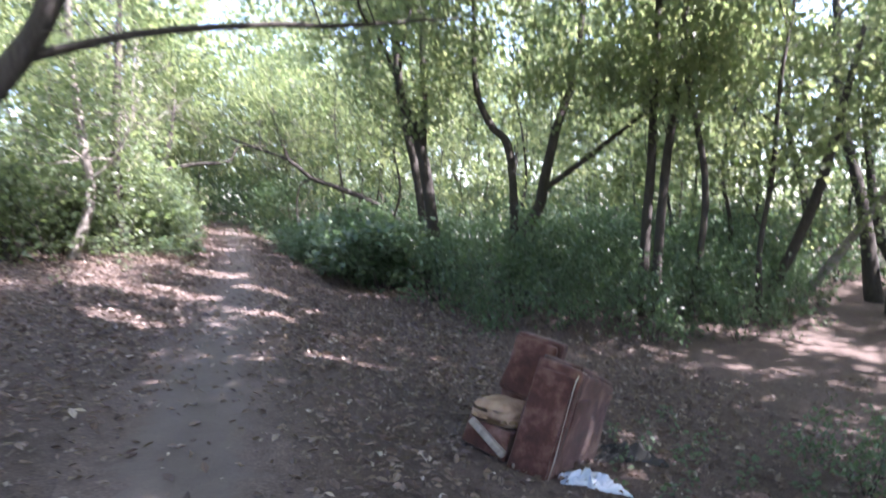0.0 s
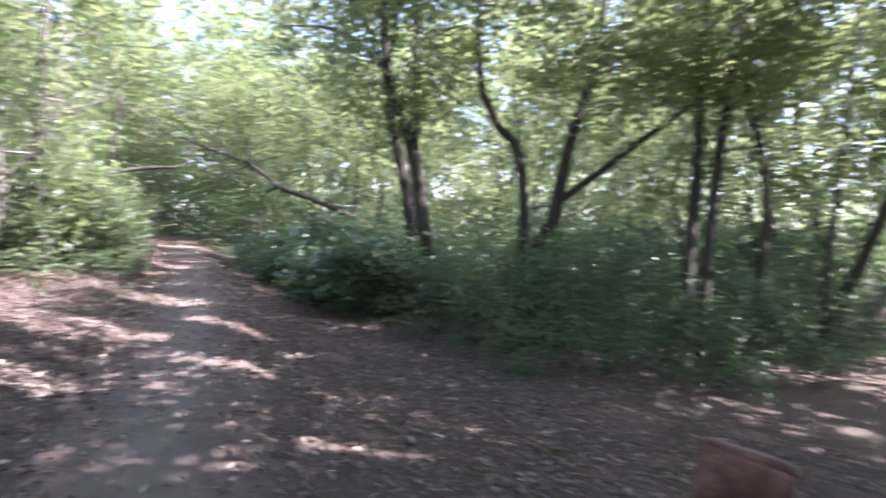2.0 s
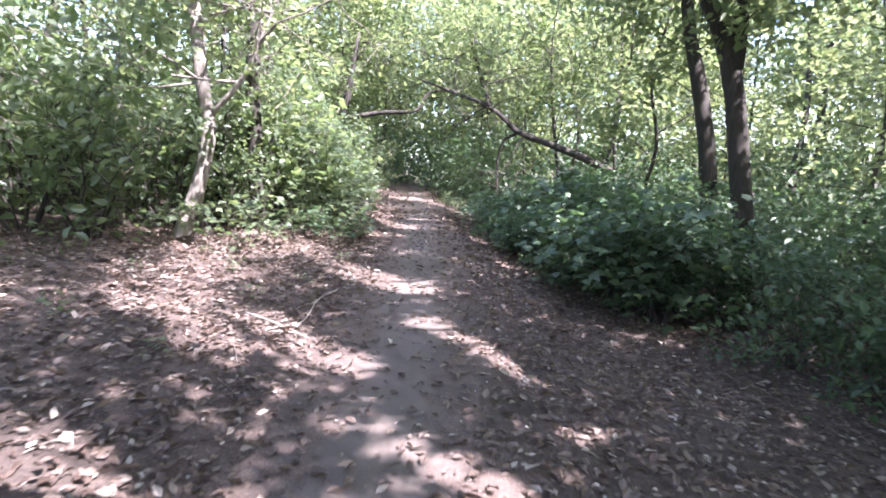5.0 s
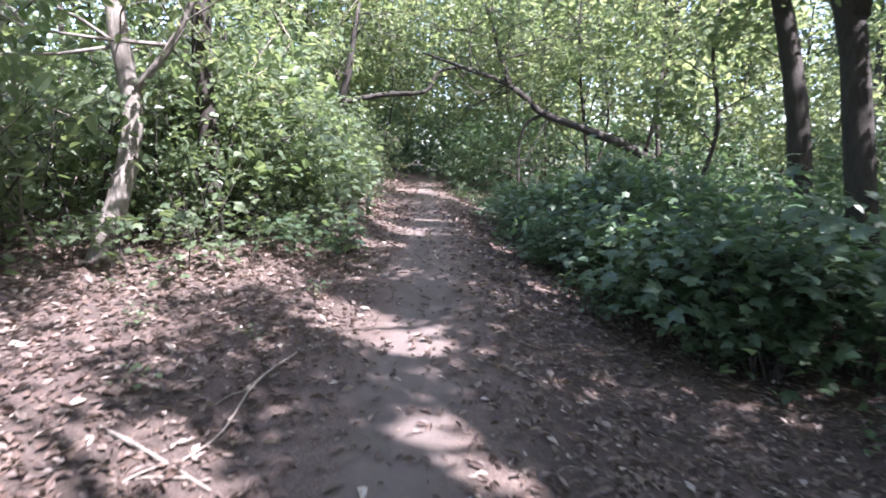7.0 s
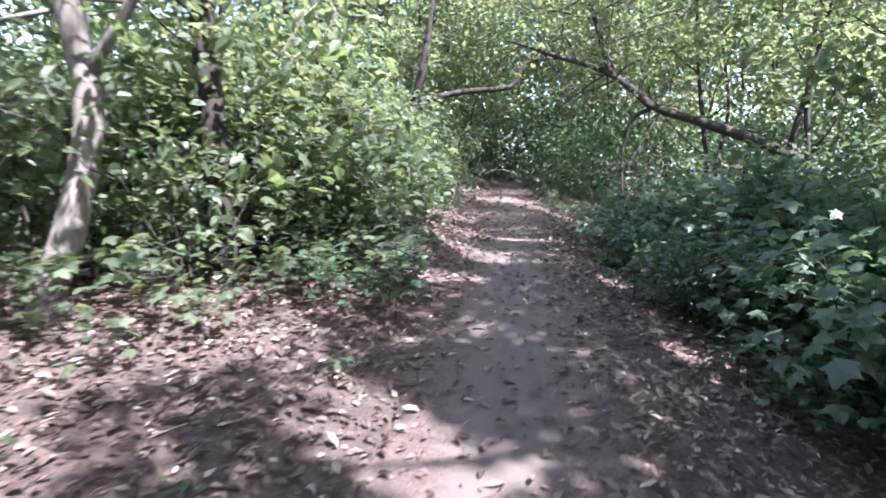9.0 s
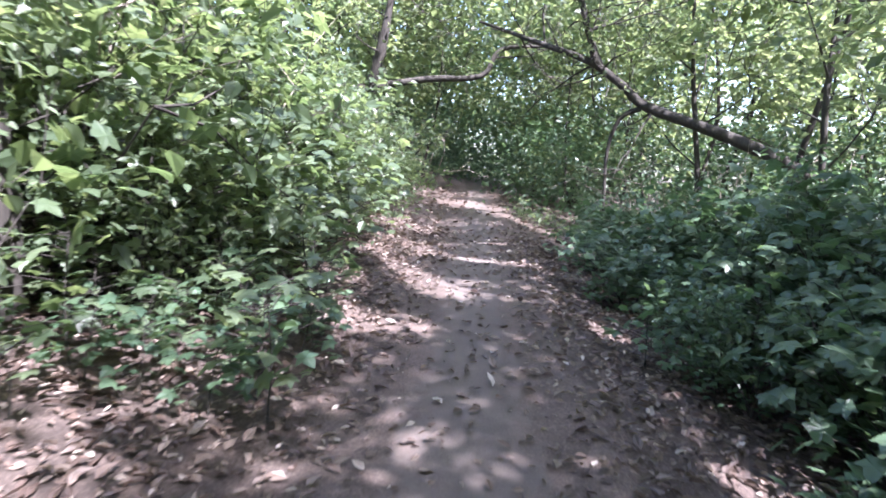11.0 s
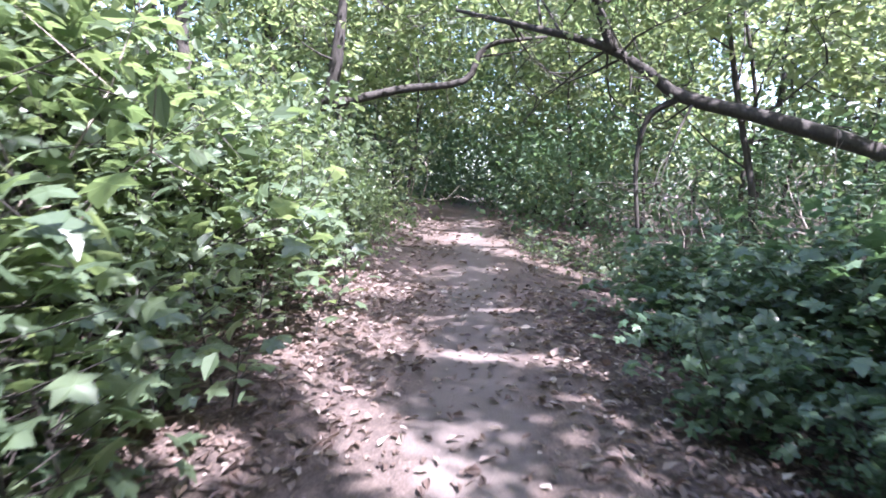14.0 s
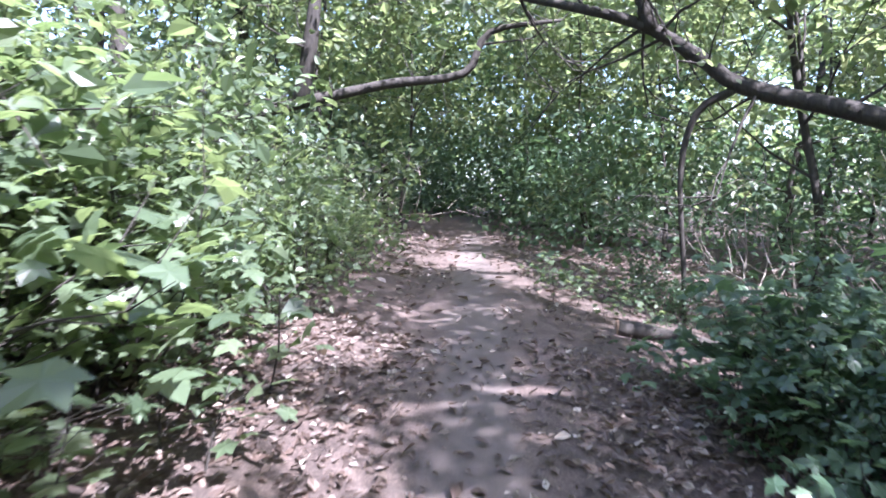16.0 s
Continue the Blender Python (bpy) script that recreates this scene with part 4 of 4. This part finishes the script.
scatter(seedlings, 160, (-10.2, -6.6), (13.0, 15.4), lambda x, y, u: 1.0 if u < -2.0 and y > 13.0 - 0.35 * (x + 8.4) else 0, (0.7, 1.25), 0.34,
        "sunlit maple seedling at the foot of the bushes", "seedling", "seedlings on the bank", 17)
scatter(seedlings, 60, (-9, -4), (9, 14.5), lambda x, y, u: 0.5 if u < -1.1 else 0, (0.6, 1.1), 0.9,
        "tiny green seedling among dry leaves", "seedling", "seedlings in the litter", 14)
scatter(shade_seedlings, 180, (-9, 2), (11.5, 25), lambda x, y, u: 1 if np.interp(y, (13, 16, 19, 22.5, 23.5, 26), (2.4, 1.6, 1.3, 1.4, 2.8, 2.8)) < u < 3.6 and (x < -0.5 or y > 12) else 0,
        (0.6, 1.2), 0.30, "low leafy plant with broad green leaves darkened for shade", "seedling", "low plants on the slope", 15)
scatter(shade_seedlings, 260, (-8.2, -5.2), (14.9, 17.6), lambda x, y, u: 0.85 if -2.6 < u < -np.interp(y, (14.9, 15.6, 17.0, 17.6), (1.3, 0.85, 1.15, 1.5)) else 0, (0.6, 1.1), 0.27,
        "low leafy plant with broad green leaves darkened for shade", "seedling", "low plants on the bank", 27)
scatter(shade_seedlings, 60, (1.2, 3.0), (4.2, 6.4), lambda x, y, u: 0.45, (0.6, 1.0), 0.28, "low weed growing beside dumped rubbish", "weed", "weeds in the clearing", 16)
for t in seedlings + shade_seedlings:
    drop_template(t)

# ---- dead wood ----


def stick(name, points, r, label, material=TWIG, forks=0, seed=1):
    rng = np.random.default_rng(seed)
    pts = np.array([(x, y, float(height(x, y)) + h) for x, y, h in points])
    root = new(name)
    root.location = pts[0]
    p = pts - pts[0]
    part("shaft", tri_mesh("shaft", *tube(p, np.linspace(r, r * 0.45, len(p)), 7, rng, 0.08), True), material, root)
    for k in range(forks):
        w = rng.uniform(0.3, 0.9) * (len(p) - 1)
        i = min(int(w), len(p) - 2)
        s = p[i] + (p[i + 1] - p[i]) * (w - i)
        d = rng.normal(0, 1, 3) * [1, 1, 0.15] + (p[-1] - p[0]) * 0.6
        d = d / np.linalg.norm(d) * rng.uniform(0.15, 0.4)
        part("side_twig", tri_mesh("side_twig", *tube([s, s + d * 0.5 + [0, 0, 0.02], s + d], [r * 0.5, r * 0.4, r * 0.2], 5), True), material, root)
    return tagged(root, label, "fallen branch")


stick("fallen_branch", [(-5.35, 12.55, 0.03), (-5.25, 11.9, 0.05), (-5.05, 11.3, 0.03), (-5.0, 10.9, 0.03)], 0.010, "pale dry branch lying on leaf litter", forks=2, seed=2)
stick("fallen_branch", [(-5.55, 10.95, 0.02), (-5.2, 10.9, 0.04), (-4.75, 10.85, 0.03)], 0.013, "pale crooked dead branch on leaf litter", forks=2, seed=3)
stick("fallen_branch", [(8.95, 11.8, 0.06), (8.5, 10.6, 0.1), (8.35, 9.7, 0.08), (8.5, 8.9, 0.05)], 0.055, "long dark forked branch lying on bare ground", BARK, forks=3, seed=5)
stick("fallen_branch", [(8.5, 10.5, 0.14), (8.75, 9.9, 0.12), (9.3, 9.55, 0.1), (10.1, 9.8, 0.08)], 0.05, "dark branch lying across another on bare ground", BARK, forks=2, seed=7)
stick("fallen_branch", [(0.35, 3.35, 0.02), (0.3, 3.6, 0.03), (0.22, 3.85, 0.02)], 0.009, "thin pale stick on trodden soil", seed=8)
clearing_log = stick("log", [(11.7, 12.2, 0.12), (12.3, 12.5, 0.13), (13.2, 12.8, 0.12), (14.2, 13.0, 0.1)], 0.17, "dark fallen log with a pale broken end", BARK, seed=9)
tagged(clearing_log, category="log")
part("cut_end", tri_mesh("cut_end", *tube([(-0.018, -0.009, 0), (0.03, 0.015, 0)], [0.15, 0.16], 12)), FOAM, clearing_log.children[0], "pale broken end of the log")
log_pts = [(-7.0, 24.55, 0.07), (-6.6, 24.65, 0.08), (-6.1, 24.75, 0.08), (-5.5, 24.8, 0.06)]
log = stick("log", log_pts, 0.10, "dark sawn log with a pale cut end", BARK, seed=6)
tagged(log, category="log")
way = np.array([0.4, 0.1, 0.0]) / 0.4123
part("cut_end", tri_mesh("cut_end", *tube([-way * 0.014, way * 0.02], [0.088, 0.094], 12)), FOAM, log.children[0], "pale sawn end of the log")
rnd = random.Random(12)
for k in range(90):
    x, y = rnd.uniform(-9, 2.5), rnd.uniform(3, 22)
    if abs(lateral(x, y)) < 0.5:
        continue
    a, l = rnd.uniform(0, 6.28), rnd.uniform(0.12, 0.45)
    tagged(stick("twig", [(x, y, 0.012), (x + math.cos(a) * l * 0.5 + rnd.uniform(-0.03, 0.03), y + math.sin(a) * l * 0.5, 0.02), (x + math.cos(a) * l, y + math.sin(a) * l, 0.012)],
                 rnd.uniform(0.003, 0.007), "thin dry twig lying on the ground", seed=k), category="twig", group="twigs on the ground")


def bare_bush(x, y, turn, tall, seed):
    """A dead bush: pale leafless twigs."""
    rng = np.random.default_rng(seed)
    root = new("dead_bush")
    for k in range(5):
        wood, tips = [], []
        d = rng.normal(0, 0.6, 3)
        d[2] = 1
        limbs(rng, (0, 0, -0.1), d / np.linalg.norm(d), tall * rng.uniform(0.6, 1), 0.026, 2, wood, tips, 5)
        part("stem", tri_mesh("stem", *merge(wood), True), TWIG, root)
    root.matrix_world = pose(x, y, float(height(x, y)), 0, 0, turn)
    return tagged(root, "leafless dead bush of pale grey twigs", "dead bush", "dead bushes")


for k, (x, y, h) in enumerate(((-4.9, 25.6, 1.7), (-3.9, 24.6, 1.5), (-3.0, 25.8, 1.9), (-5.6, 27.4, 1.8), (-12.2, 26.9, 1.8), (-12.9, 28.4, 1.9), (-9.6, 16.4, 2.4), (-10.2, 14.2, 2.4))):
    bare_bush(x, y, k * 77, h, 200 + k)


def hanging(points, r, label):
    root = new("vine")
    p = np.array(points)
    root.location = p[0]
    part("stem", tri_mesh("stem", *tube(p - p[0], r, 6), True), BARK, root)
    return tagged(root, label, "vine")


hanging([(-5.8, 26.06, 3.02), (-6.21, 26.07, 2.78), (-6.4, 26.07, 2.08), (-6.36, 26.07, 0.85), (-6.34, 26.05, 0.1)], [0.06, 0.05, 0.04, 0.035, 0.03], "dark vine hanging from the arching trunk to the ground")
stump_x, stump_y = -4.0, 24.2
root = new("stump")
root.location = (stump_x, stump_y, float(height(stump_x, stump_y)) - 0.05)
part("trunk", tri_mesh("trunk", *tube([(0, 0, 0), (0.06, 0, 0.35), (0.2, 0, 0.8), (0.3, 0.05, 1.15)], [0.19, 0.14, 0.12, 0.08], 9, np.random.default_rng(3), 0.08), True), BARK, root)
tagged(root, "dark leaning broken stump on the slope", "stump")
